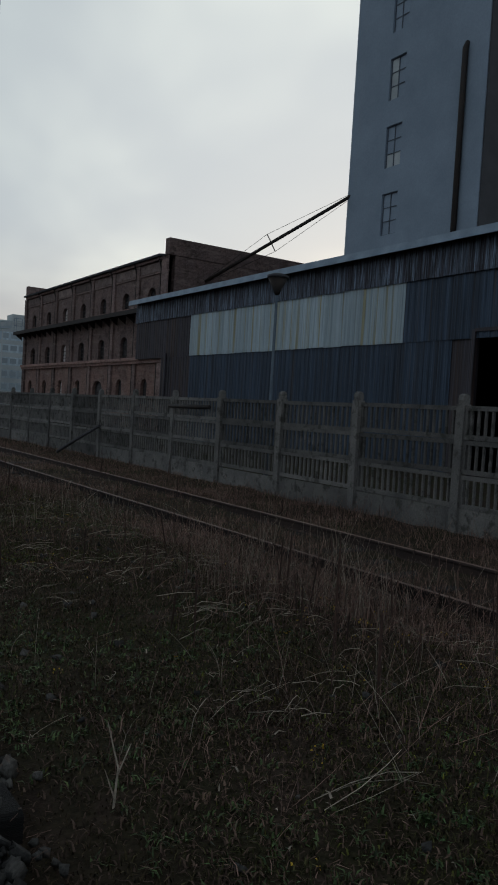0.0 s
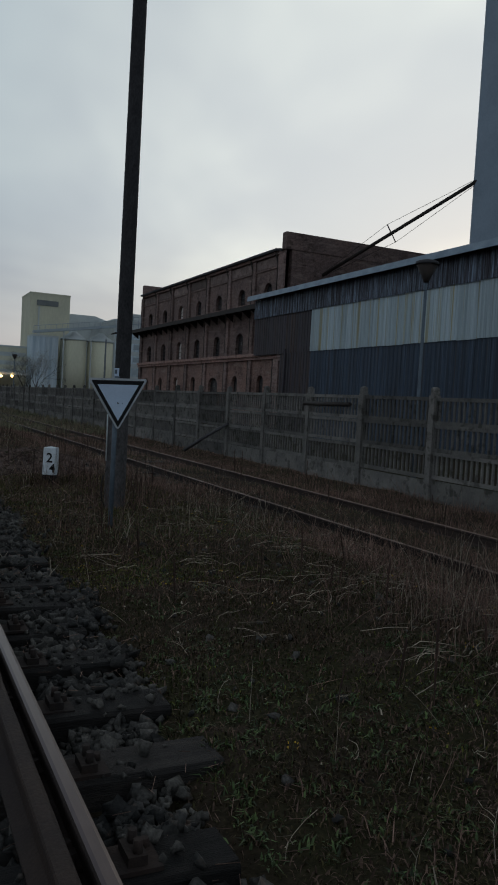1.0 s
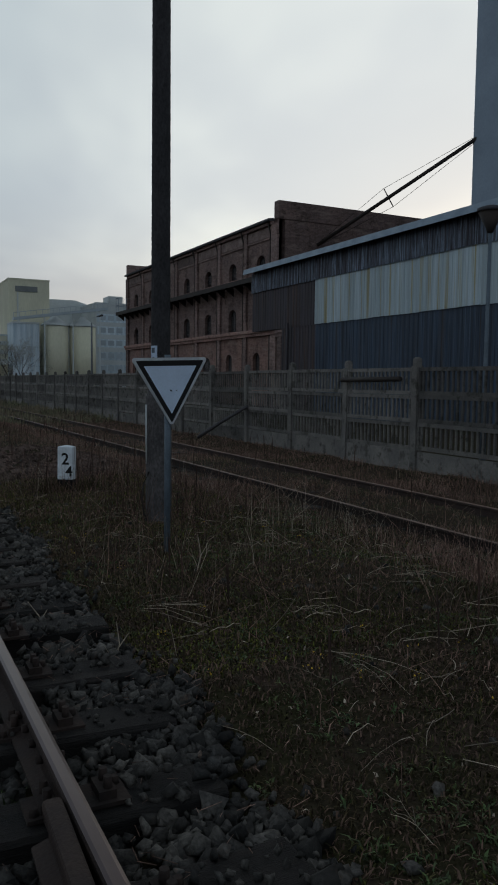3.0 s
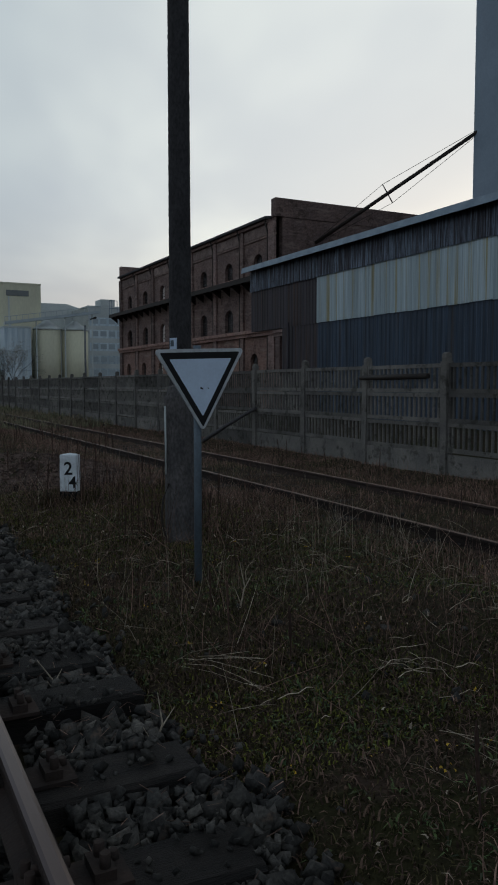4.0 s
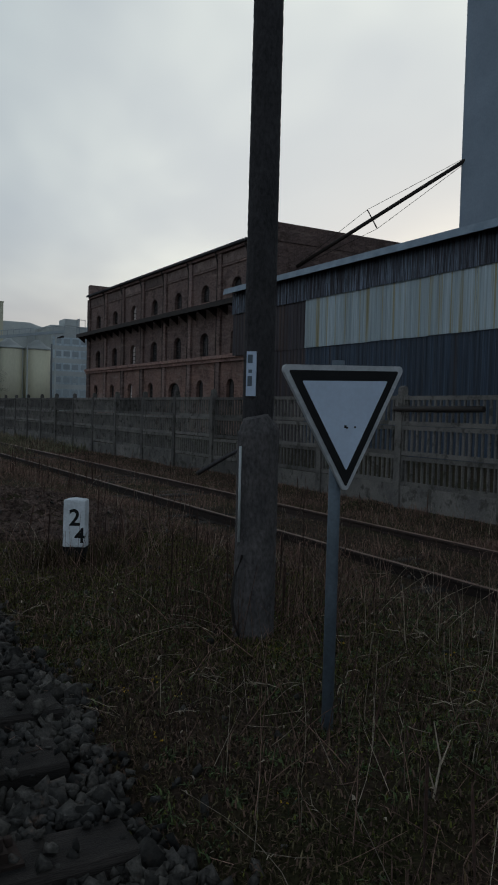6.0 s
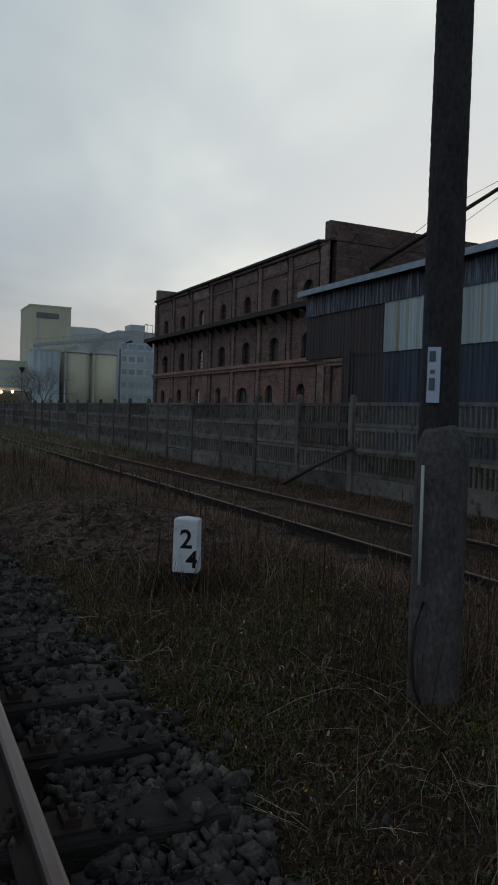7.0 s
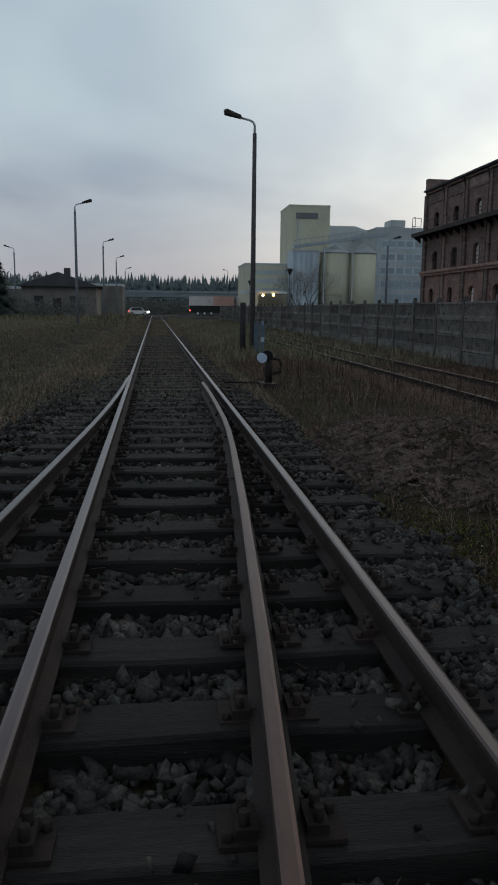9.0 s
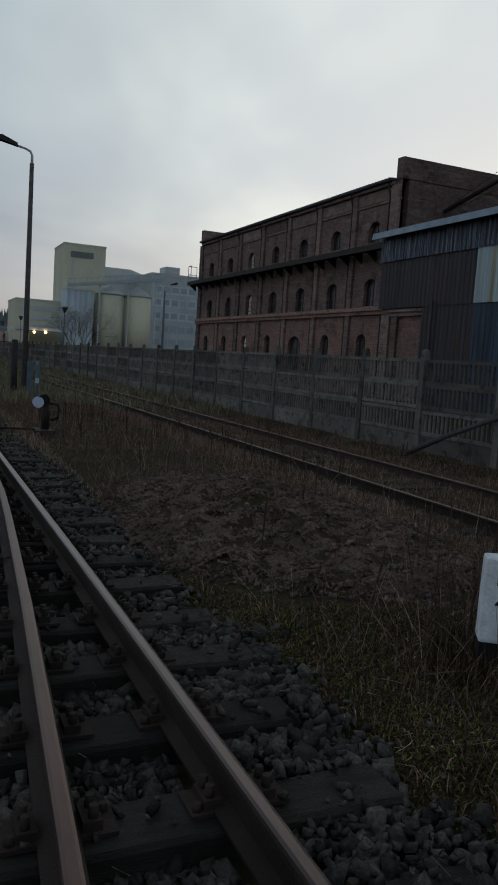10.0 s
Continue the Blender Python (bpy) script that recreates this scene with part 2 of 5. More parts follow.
M_FLOWER = mat("yellow_petal", (0.44, 0.28, 0.02), (0.36, 0.22, 0.02), rough=0.6, bump=0, vary=0.2, island=True)
M_FIR = mat("fir_needles", (0.050, 0.070, 0.066), (0.036, 0.052, 0.050), rough=0.9, scale=1, bump=0, vary=0.3, island=True)
# distance haze is mixed into the woods and hedge colours: paler, greyer, bluer
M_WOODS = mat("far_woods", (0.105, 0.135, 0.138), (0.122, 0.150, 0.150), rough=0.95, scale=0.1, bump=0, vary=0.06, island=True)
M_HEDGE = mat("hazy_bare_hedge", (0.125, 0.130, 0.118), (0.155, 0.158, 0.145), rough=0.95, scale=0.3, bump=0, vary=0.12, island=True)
M_BARK = mat("grey_bark", (0.070, 0.060, 0.054), rough=0.9, scale=8, bump=0.4)
M_BLOSSOM = mat("pale_blossom", (0.34, 0.33, 0.29), rough=0.8, bump=0, vary=0.2, island=True)
M_LAMPON = emitter("warm_lamp_glow", (1.0, 0.62, 0.22), 9.0)
M_HEAD = emitter("headlight_glow", (1.0, 0.9, 0.8), 5.0)
M_TAIL = emitter("tail_light_glow", (1.0, 0.08, 0.05), 3.0)


def brick_material(name, c1, c2, mortar):
    m = mat(name, c1, c2, rough=0.9, scale=0.55, bump=0.0, fine=7, vary=0.34, c3=tuple(v * 0.48 for v in c1), spots=0.54)
    n, l = m.node_tree.nodes, m.node_tree.links
    b = n["Principled BSDF"]
    src = b.inputs["Base Color"].links[0].from_socket
    br, tc, mp = n.new("ShaderNodeTexBrick"), n.new("ShaderNodeTexCoord"), n.new("ShaderNodeCombineXYZ")
    s = n.new("ShaderNodeSeparateXYZ")
    a = n.new("ShaderNodeMath")
    a.operation = "ADD"
    l.new(tc.outputs["Object"], s.inputs[0])
    l.new(s.outputs[0], a.inputs[0]), l.new(s.outputs[1], a.inputs[1])
    l.new(a.outputs[0], mp.inputs[0]), l.new(s.outputs[2], mp.inputs[1])
    l.new(mp.outputs[0], br.inputs["Vector"])
    br.inputs["Scale"].default_value, br.inputs["Brick Width"].default_value, br.inputs["Row Height"].default_value, br.inputs["Mortar Size"].default_value = 1.0, 0.27, 0.085, 0.008
    br.inputs["Color1"].default_value, br.inputs["Color2"].default_value, br.inputs["Mortar"].default_value = (1, 1, 1, 1), (0.72, 0.70, 0.70, 1), (*mortar, 1)
    x = n.new("ShaderNodeMix")
    x.data_type, x.blend_type = "RGBA", "MULTIPLY"
    x.inputs[0].default_value = 1.0
    l.new(src, x.inputs[6]), l.new(br.outputs[0], x.inputs[7])
    # courses where the faces have spalled off and pale lime shows
    mp2, nz2, rg, y = n.new("ShaderNodeMapping"), n.new("ShaderNodeTexNoise"), n.new("ShaderNodeMapRange"), n.new("ShaderNodeMix")
    mp2.inputs["Scale"].default_value = (0.55, 0.55, 2.6)
    l.new(tc.outputs["Object"], mp2.inputs["Vector"]), l.new(mp2.outputs[0], nz2.inputs["Vector"])
    nz2.inputs["Scale"].default_value, nz2.inputs["Detail"].default_value, nz2.inputs["Roughness"].default_value = 1.0, 6.0, 0.68
    l.new(nz2.outputs[0], rg.inputs[0])
    for i, v in enumerate((0.53, 0.68, 0.0, 0.62)):
        rg.inputs[i + 1].default_value = v
    y.data_type = "RGBA"
    l.new(rg.outputs[0], y.inputs[0]), l.new(x.outputs[2], y.inputs[6])
    y.inputs[7].default_value = (0.30, 0.225, 0.195, 1)
    l.new(y.outputs[2], b.inputs["Base Color"])
    return m


M_BRICK = brick_material("old_red_brick", (0.228, 0.150, 0.129), (0.162, 0.113, 0.103), (1.15, 1.25, 1.3))
M_BRICKR = brick_material("warm_red_brick", (0.280, 0.163, 0.130), (0.200, 0.124, 0.105), (1.15, 1.25, 1.3))
M_FRIEZE = mat("flaking_frieze_plaster", (0.235, 0.175, 0.155), (0.150, 0.108, 0.098), rough=0.9, scale=1.6, bump=0.1, fine=12, vary=0.35, c3=(0.10, 0.07, 0.062), spots=0.56)
M_BLADE = mat("rust_red_blade_head", (0.150, 0.088, 0.070), (0.100, 0.060, 0.049), rough=0.42, metal=0.5, scale=2.5, bump=0.05, fine=30, stretch=(1, 0.25, 1), vary=0.12, c3=(0.15, 0.13, 0.13), spots=0.66)

# ---- building helpers ----
rnd = random.Random(7)
rng_np = np.random.default_rng(11)


def box(bm, x0, x1, y0, y1, z0, z1):
    v = [bm.verts.new(p) for p in ((x0, y0, z0), (x1, y0, z0), (x1, y1, z0), (x0, y1, z0), (x0, y0, z1), (x1, y0, z1), (x1, y1, z1), (x0, y1, z1))]
    return [bm.faces.new([v[i] for i in f]) for f in ((3, 2, 1, 0), (4, 5, 6, 7), (0, 1, 5, 4), (1, 2, 6, 5), (2, 3, 7, 6), (3, 0, 4, 7))]


def tube(bm, pts, radii, sides=8, caps=True):
    """A round bar through pts with a radius at each."""
    pts = [Vector(p) for p in pts]
    rings = []
    for i, p in enumerate(pts):
        d = (pts[min(i + 1, len(pts) - 1)] - pts[max(i - 1, 0)]).normalized()
        a = d.cross(Vector((0, 0, 1)) if abs(d.z) < 0.9 else Vector((1, 0, 0))).normalized()
        b = d.cross(a)
        rings.append([bm.verts.new(p + radii[i] * (math.cos(t) * a + math.sin(t) * b)) for t in (2 * math.pi * k / sides for k in range(sides))])
    for r, s in zip(rings, rings[1:]):
        for k in range(sides):
            f = bm.faces.new((r[k], r[(k + 1) % sides], s[(k + 1) % sides], s[k]))
            f.smooth = sides > 5
    if caps:
        bm.faces.new(rings[0]), bm.faces.new(rings[-1][::-1])


def prism(bm, pts, y0, y1, axis="y"):
    """An outline pushed from y0 to y1 along an axis; pts are the two other coordinates."""
    def at(a, b, c):
        return {"y": (a, c, b), "x": (c, a, b), "z": (a, b, c)}[axis]
    lo = [bm.verts.new(at(a, b, y0)) for a, b in pts]
    hi = [bm.verts.new(at(a, b, y1)) for a, b in pts]
    bm.faces.new(lo), bm.faces.new(hi[::-1])
    for i in range(len(pts)):
        j = (i + 1) % len(pts)
        bm.faces.new((lo[j], lo[i], hi[i], hi[j]))


def to_mesh(name, bm, material, bevel=0.0):
    if bevel:
        bmesh.ops.bevel(bm, geom=[e for e in bm.edges if e.is_manifold and e.calc_face_angle(0) > 0.6], offset=bevel, segments=2, affect="EDGES", profile=0.6)
    bmesh.ops.recalc_face_normals(bm, faces=bm.faces)
    me = bpy.data.meshes.new(name)
    bm.to_mesh(me)
    bm.free()
    for m in material if isinstance(material, (list, tuple)) else (material,):
        me.materials.append(m)
    return me


def part(name, bm, material, parent, label="", bevel=0.0, at=None):
    """ONE mesh object under a thing or a part; bm may be a mesh that is shared."""
    me = bm if isinstance(bm, bpy.types.Mesh) else to_mesh(name, bm, material, bevel)
    ob = new(name, me)
    ob.parent = parent
    if at is not None:
        ob.matrix_basis = at if isinstance(at, Matrix) else Matrix.Translation(at)
    return tagged(ob, label) if label else ob


def thing(name, m, label, category, group="", kind=""):
    ob = new(name)
    ob.empty_display_size = 0.1
    ob.matrix_basis = m
    return tagged(ob, label, category, group, kind)


def whole(name, bm, material, label, category, group="", kind="", bevel=0.0, at=None):
    ob = new(name, bm if isinstance(bm, bpy.types.Mesh) else to_mesh(name, bm, material, bevel))
    if at is not None:
        ob.matrix_basis = at
    return tagged(ob, label, category, group, kind)


def bulk(name, verts, faces, material, label, category, parent=None, smooth=False):
    """One mesh of kind stuff from arrays: verts (n, 3), faces (m, 3 or 4)."""
    me = bpy.data.meshes.new(name)
    k = faces.shape[1]
    me.vertices.add(len(verts))
    me.vertices.foreach_set("co", np.ascontiguousarray(verts, dtype=np.float32).ravel())
    me.loops.add(faces.size)
    me.loops.foreach_set("vertex_index", np.ascontiguousarray(faces, dtype=np.int32).ravel())
    me.polygons.add(len(faces))
    me.polygons.foreach_set("loop_start", np.arange(0, faces.size, k, dtype=np.int32))
    me.update(calc_edges=True)
    me.validate()
    me.materials.append(material)
    ob = new(name, me)
    return tagged(ob, label, category, kind="stuff")


def fbm(x, y, s, seed=0.0):
    """Cheap smooth unevenness, arrays or numbers, about -1 to 1."""
    return (np.sin(x * s * 1.0 + 1.7 * np.sin(y * s * 0.7 + seed) + seed) * np.cos(y * s * 1.1 + 1.3 * np.sin(x * s * 0.6 + 2 * seed))
            + 0.5 * np.sin(x * s * 2.3 + y * s * 1.9 + seed * 3) * np.cos(y * s * 2.7 - x * s * 1.3)) / 1.5


def step(a, b, v):
    t = np.clip((v - a) / (b - a), 0, 1)
    return t * t * (3 - 2 * t)


def ground_z(x, y):
    """Height of the ground: a flat yard, a low ballast bed, a heap of dug earth, a bank on the far side of the track."""
    x, y = np.asarray(x, float), np.asarray(y, float)
    z = 0.07 + 0.035 * fbm(x, y, 1.1) + 0.02 * fbm(x, y, 3.7, 2.0)
    z = z + 0.05 * step(1.3, 2.4, x) * step(4.0, 3.0, x)
    bed = step(-2.6, -2.0, x) * step(1.45, 1.0, x + 0.25 * step(5.5, 3.8, y))
    z = z * (1 - bed) - bed * 0.02
    z = z - 0.10 * step(3.5, 4.6, x) * step(8.0, 7.3, x)
    d = ((x - 2.35) / 1.15) ** 2 + ((y - 16.3) / 2.2) ** 2
    z = z + 0.20 * np.exp(-d * 1.2) * (0.7 + 0.7 * fbm(x, y, 4.0, 5.0) + 0.3 * fbm(x, y, 9.0, 1.0))
    z = z + 0.55 * step(-3.2, -5.5, x) * step(14, 40, y) * step(400, 120, y)
    return z


def bed_edge(x, y):
    """Where the ballast shoulder gives way to weeds."""
    return 1.13 - 0.27 * step(5.5, 3.9, y) - 0.16 * step(3.7, 2.7, y) + 0.14 * fbm(x, y, 2.0, 1.0)

# ---- ground ----
def ground_sheet():
    xs = np.concatenate([[-2500, -900, -400, -200, -120, -80, -55, -40, -30, -22, -16], np.arange(-12, -3, 0.8), np.arange(-3, 8.6, 0.16), np.arange(9, 24, 2.0), [28, 34, 42, 55, 75, 110, 180, 350, 900, 2500]])
    ys = np.concatenate([[-2500, -900, -300, -100, -40, -20, -10], np.arange(-5, 0, 1.0), np.arange(0, 24, 0.16), np.arange(24, 50, 0.8), np.arange(50, 120, 4.0), [125, 140, 160, 190, 230, 300, 420, 700, 1300, 2500]])
    X, Y = np.meshgrid(xs, ys, indexing="ij")
    V = np.stack([X, Y, ground_z(X, Y)], -1).reshape(-1, 3)
    i = np.arange(len(xs) - 1)[:, None] * len(ys) + np.arange(len(ys) - 1)[None]
    F = np.stack([i, i + len(ys), i + len(ys) + 1, i + 1], -1).reshape(-1, 4)
    ob = bulk("ground", V, F, M_SOIL, "dark uneven soil with moss and dead grass", "ground")
    ob["kind"] = "structure"
    for p in ob.data.polygons:
        p.use_smooth = True


ground_sheet()

# ---- railway ----
TRACK_L, TRACK_R, TOP = -0.965, 0.474, 0.250


def turnout(y):
    """How far the branch has left the main line."""
    if y > 16.4:
        return 0.0045 * max(0.0, 24.0 - y) ** 2
    return 0.26 + 0.067 * (16.4 - y) + 0.020 * max(0.0, 13.0 - y)


RAIL_PROFILE = ((-0.0625, 0.0), (0.0625, 0.0), (0.0625, 0.012), (0.012, 0.030), (0.008, 0.105), (0.027, 0.114), (0.0305, 0.120), (0.0305, 0.136), (0.026, 0.145), (0.015, 0.149), (-0.015, 0.149), (-0.026, 0.145), (-0.0305, 0.136), (-0.0305, 0.120), (-0.027, 0.114), (-0.008, 0.105), (-0.012, 0.030), (-0.0625, 0.012))


def rail(name, pts, top, parent, head, label=""):
    bm = bmesh.new()
    rings = []
    for x, y in pts:
        rings.append([bm.verts.new((x + a, y, top - 0.149 + b)) for a, b in RAIL_PROFILE])
    k = len(RAIL_PROFILE)
    for r, s in zip(rings, rings[1:]):
        for i in range(k):
            f = bm.faces.new((r[i], r[(i + 1) % k], s[(i + 1) % k], s[i]))
            f.material_index = 1 if 8 <= i <= 10 else 0
    bm.faces.new(rings[0]), bm.faces.new(rings[-1])
    return part(name, bm, (M_RAIL, head), parent, label)


main_track = thing("railway_track", pose(0, 0, 0), "worn railway track with a turnout on dark timber sleepers", "railway track", kind="structure")
far = [-15, 0, 30, 60, 100, 160, 220]
rail("rail", [(0.416, -15), (0.416, 0), (0.416, 4), (0.417, 7), (0.418, 9), (0.425, 10.3), (0.436, 11.5), (0.446, 13), (0.452, 15)] + [(0.452, y) for y in far[2:]], TOP, main_track, M_RAILTOP, "worn steel running rail")
rail("rail", [(TRACK_L, y) for y in (-15, 0, 10, 20, 23.6)], TOP, main_track, M_RAILTOP, "worn steel running rail")
rail("rail", [(TRACK_L - turnout(y) - (0.045 if y < 23.5 else 0.025 if y < 23.8 else 0), y) for y in [-8, -4, 0, 4, 8, 10, 12, 14, 16] + [17 + 0.5 * i for i in range(15)]] + [(TRACK_L, y) for y in (26, 40, 60, 100, 160, 220)], TOP, main_track, M_RAILTOP, "curved stock rail")
rail("switch_blade", [(TRACK_R - 0.02 - turnout(y), y) for y in (2.5, 6, 10, 12, 14, 16)] + [(0.225, 17), (0.262, 18), (0.282, 19.4), (0.292, 20.8), (0.285, 22.4)], TOP, main_track, M_BLADE, "rust-brown switch blade")
rail("check_rail", [(0.36, -2.6), (0.315, -1.8), (0.315, 4.4), (0.35, 5.4)], TOP + 0.004, main_track, M_RAIL, "dark check rail")

rl = random.Random(3)
for y in (6.02,):
    bm = bmesh.new()
    for s in (-1, 1):
        box(bm, 0.432 + s * 0.010, 0.432 + s * 0.026, y - 0.28, y + 0.28, TOP - 0.118, TOP - 0.036)
        for k in range(4):
            tube(bm, [(0.432 + s * 0.026, y - 0.2 + 0.133 * k, TOP - 0.078), (0.432 + s * 0.05, y - 0.2 + 0.133 * k, TOP - 0.078)], [0.017, 0.015], 6)
    part("fishplate", bm, M_RUST, main_track, "bolted rail joint")


def sleeper_mesh(length, seed):
    r = random.Random(seed)
    bm = bmesh.new()
    n = 8
    rows = []
    for i in range(n + 1):
        x = length * i / n
        w, t = 0.125 + r.uniform(-0.008, 0.008), r.uniform(-0.008, 0.006)
        rows.append([bm.verts.new(p) for p in ((x, -w, -0.14), (x, -w, -0.015 + t), (x, -w + 0.018, t), (x, w - 0.018, t + r.uniform(-0.004, 0.004)), (x, w, -0.015 + t), (x, w, -0.14))])
    for a, b in zip(rows, rows[1:]):
        for k in range(6):
            bm.faces.new((a[k], a[(k + 1) % 6], b[(k + 1) % 6], b[k]))
    bm.faces.new(rows[0]), bm.faces.new(rows[-1])
    return to_mesh("sleeper", bm, M_WOOD)


sleeper_meshes = {}


def plate_mesh():
    bm = bmesh.new()
    box(bm, -0.17, 0.17, -0.075, 0.075, 0.0, 0.014)
    for s in (-1, 1):
        box(bm, s * 0.095 - 0.03, s * 0.095 + 0.03, -0.055, 0.055, 0.014, 0.045)
        for yy in (-0.03, 0.03):
            tube(bm, [(s * 0.10, yy, 0.03), (s * 0.10, yy, 0.085)], [0.017, 0.015], 6)
        tube(bm, [(s * 0.145, 0.045 * s, 0.01), (s * 0.145, 0.045 * s, 0.04)], [0.018, 0.014], 6)
    return to_mesh("baseplate", bm, M_RUST)


PLATE = plate_mesh()
SLEEPER_Y = [-4.66 + 0.605 * i for i in range(90)]
for i, y in enumerate(SLEEPER_Y):
    left, right = -1.58, 1.02 + rl.uniform(-0.06, 0.1) - (0.22 if y < 3.4 else 0)
    if y < 24.5:
        left = -1.62 - min(turnout(y), 1.6)
    key = (round((right - left) * 5) / 5, i % 4)
    if key not in sleeper_meshes:
        sleeper_meshes[key] = sleeper_mesh(key[0], hash(key[1]) + int(key[0] * 10))
    part("sleeper", sleeper_meshes[key], None, main_track, at=pose(right - key[0], y + rl.uniform(-0.03, 0.03), 0.098 + rl.uniform(-0.01, 0.004), 0, 0, rl.uniform(-0.8, 0.8)))
    if 1.0 < y < 22:
        xs = {TRACK_R, TRACK_L}
        if y < 18:
            xs |= {TRACK_R - 0.02 - turnout(y), TRACK_L - turnout(y) - 0.07}
        for x in sorted(xs):
            part("baseplate", PLATE, None, main_track, at=(x, y, 0.096))

side_track = thing("railway_track", pose(0, 0, 0), "rusty disused siding half sunk in weeds", "railway track", kind="structure")
for x in (4.93, 6.335):
    rail("rail", [(x, y) for y in (-12, 0, 20, 40, 70, 110)], 0.085, side_track, M_RUSTTOP, "rust-brown siding rail")
for i in range(70):
    y = -3 + 0.62 * i
    key = (2.4, i % 4)
    if key not in sleeper_meshes:
        sleeper_meshes[key] = sleeper_mesh(2.4, 40 + i)
    part("sleeper", sleeper_meshes[key], None, side_track, at=(4.45, y, -0.035 + rl.uniform(-0.02, 0.012)))

# ---- concrete fence ----
FX, F0, PITCH = 8.05, 7.11, 2.092
fence = thing("fence", pose(FX, 0, 0), "grey precast concrete fence with slatted panels", "fence", kind="structure")


def fence_panel_mesh(seed):
    r = random.Random(seed)
    bm = bmesh.new()
    w, h = PITCH - 0.12, 0.452
    box(bm, -0.028, 0.028, 0, w, 0.0, 0.065)
    box(bm, -0.028, 0.028, 0, w, h - 0.062, h)
    box(bm, -0.024, 0.024, 0, 0.05, 0.065, h - 0.062)
    box(bm, -0.024, 0.024, w - 0.05, w, 0.065, h - 0.062)
    n = 16
    for i in range(n):
        y = 0.105 + (w - 0.21) * i / (n - 1)
        a = 0.0215 + r.uniform(-0.003, 0.003)
        prism(bm, [(-0.017, y - a * 0.7), (0.0, y - a), (0.017, y - a * 0.7), (0.017, y + a * 0.7), (0.0, y + a), (-0.017, y + a * 0.7)], 0.062, h - 0.060, "z")
    return to_mesh("slatted_panel", bm, M_CONC)


def post_mesh():
    bm = bmesh.new()
    box(bm, -0.068, 0.068, -0.068, 0.068, -0.1, 1.80)
    prism(bm, [(-0.050, 1.80), (-0.060, 1.85), (-0.048, 1.915), (0, 1.94), (0.048, 1.915), (0.060, 1.85), (0.050, 1.80)], -0.05, 0.05)
    return to_mesh("post", bm, M_CONC, 0.012)


def base_panel_mesh():
    bm = bmesh.new()
    box(bm, -0.03, 0.03, 0, PITCH - 0.12, -0.1, 0.40)
    return to_mesh("base_panel", bm, M_CONC, 0.01)


PANELS, POST, BASE = [fence_panel_mesh(s) for s in (1, 2, 3)], post_mesh(), base_panel_mesh()
rf = random.Random(5)
for i in range(-6, 50):
    y = F0 + PITCH * i
    lean = rf.uniform(-0.9, 0.9)
    part("post", POST, None, fence, at=pose(rf.uniform(-0.015, 0.015), y, rf.uniform(-0.02, 0.015), lean * 0.6, rf.uniform(-0.9, 0.9), 0))
    part("base_panel", BASE, None, fence, at=pose(0.01, y + 0.06, rf.uniform(-0.02, 0.015)))
    for k in range(3):
        part("slatted_panel", PANELS[(i + k) % 3], None, fence, at=pose(rf.uniform(-0.01, 0.01), y + 0.06, 0.405 + 0.458 * k + rf.uniform(-0.006, 0.006), rf.uniform(-0.35, 0.35), rf.uniform(-0.6, 0.6), 0))

bm = bmesh.new()
tube(bm, [(7.95, 13.70, 1.585), (7.955, 14.6, 1.575), (7.95, 15.5, 1.57)], [0.042, 0.046, 0.040], 8)
whole("pipe", bm, M_IRON, "rusty pipe resting across a concrete fence panel", "pipe")
bm = bmesh.new()
tube(bm, [(7.45, 21.3, 0.10), (7.72, 20.5, 0.52), (7.95, 19.5, 0.94)], [0.05, 0.045, 0.035], 7)
whole("plank", bm, M_POLE, "dark rotten wooden pole leaning on the fence", "wood")

# ---- sheet-metal shed ----
SX = 17.2
shed = thing("shed", pose(SX, 0, 0), "long shed clad in weathered blue corrugated steel", "shed")
bm = bmesh.new()
for y0, y1, z0, z1 in ((-30, 10.2, 0, 6.9), (10.2, 14.98, 4.22, 6.9), (14.98, 34.1, 0, 6.9), (34.1, 37.7, 4.0, 6.9)):
    box(bm, 0.10, 0.25, y0, y1, z0, z1)
box(bm, 12.0, 12.2, -30, 37.7, 0, 7.6)
box(bm, 0.25, 12.0, -30, -29.8, 0, 7.2)
box(bm, 0.25, 12.0, 34.0, 34.2, 0, 7.2)
part("wall", bm, M_SHEDD, shed)
bm = bmesh.new()
prism(bm, [(-0.35, 6.90), (12.4, 7.55), (12.4, 7.67), (-0.35, 7.02)], -30.2, 37.95)
part("roof", bm, M_ROOF, shed, "dark felt roof")
bm = bmesh.new()
prism(bm, [(-0.46, 6.80), (-0.40, 6.80), (-0.36, 6.985), (-0.10, 7.025), (-0.10, 7.065), (-0.40, 7.055)], -30.25, 38.0)
part("flashing", bm, M_FLASH, shed, "pale galvanised roof edge")


def sheet_mesh(width, height, material, pitch=0.25, depth=0.026):
    bm = bmesh.new()
    pts = []
    for i in range(round(width / pitch)):
        pts += [(-d, (i + a) * pitch) for a, d in ((0.0, 0), (0.30, 0), (0.42, depth), (0.86, depth))]
    pts += [(0, width - 0.012), (0.006, width - 0.012), (0.006, 0)]
    prism(bm, pts, 0, height, "z")
    return to_mesh("sheet", bm, material)


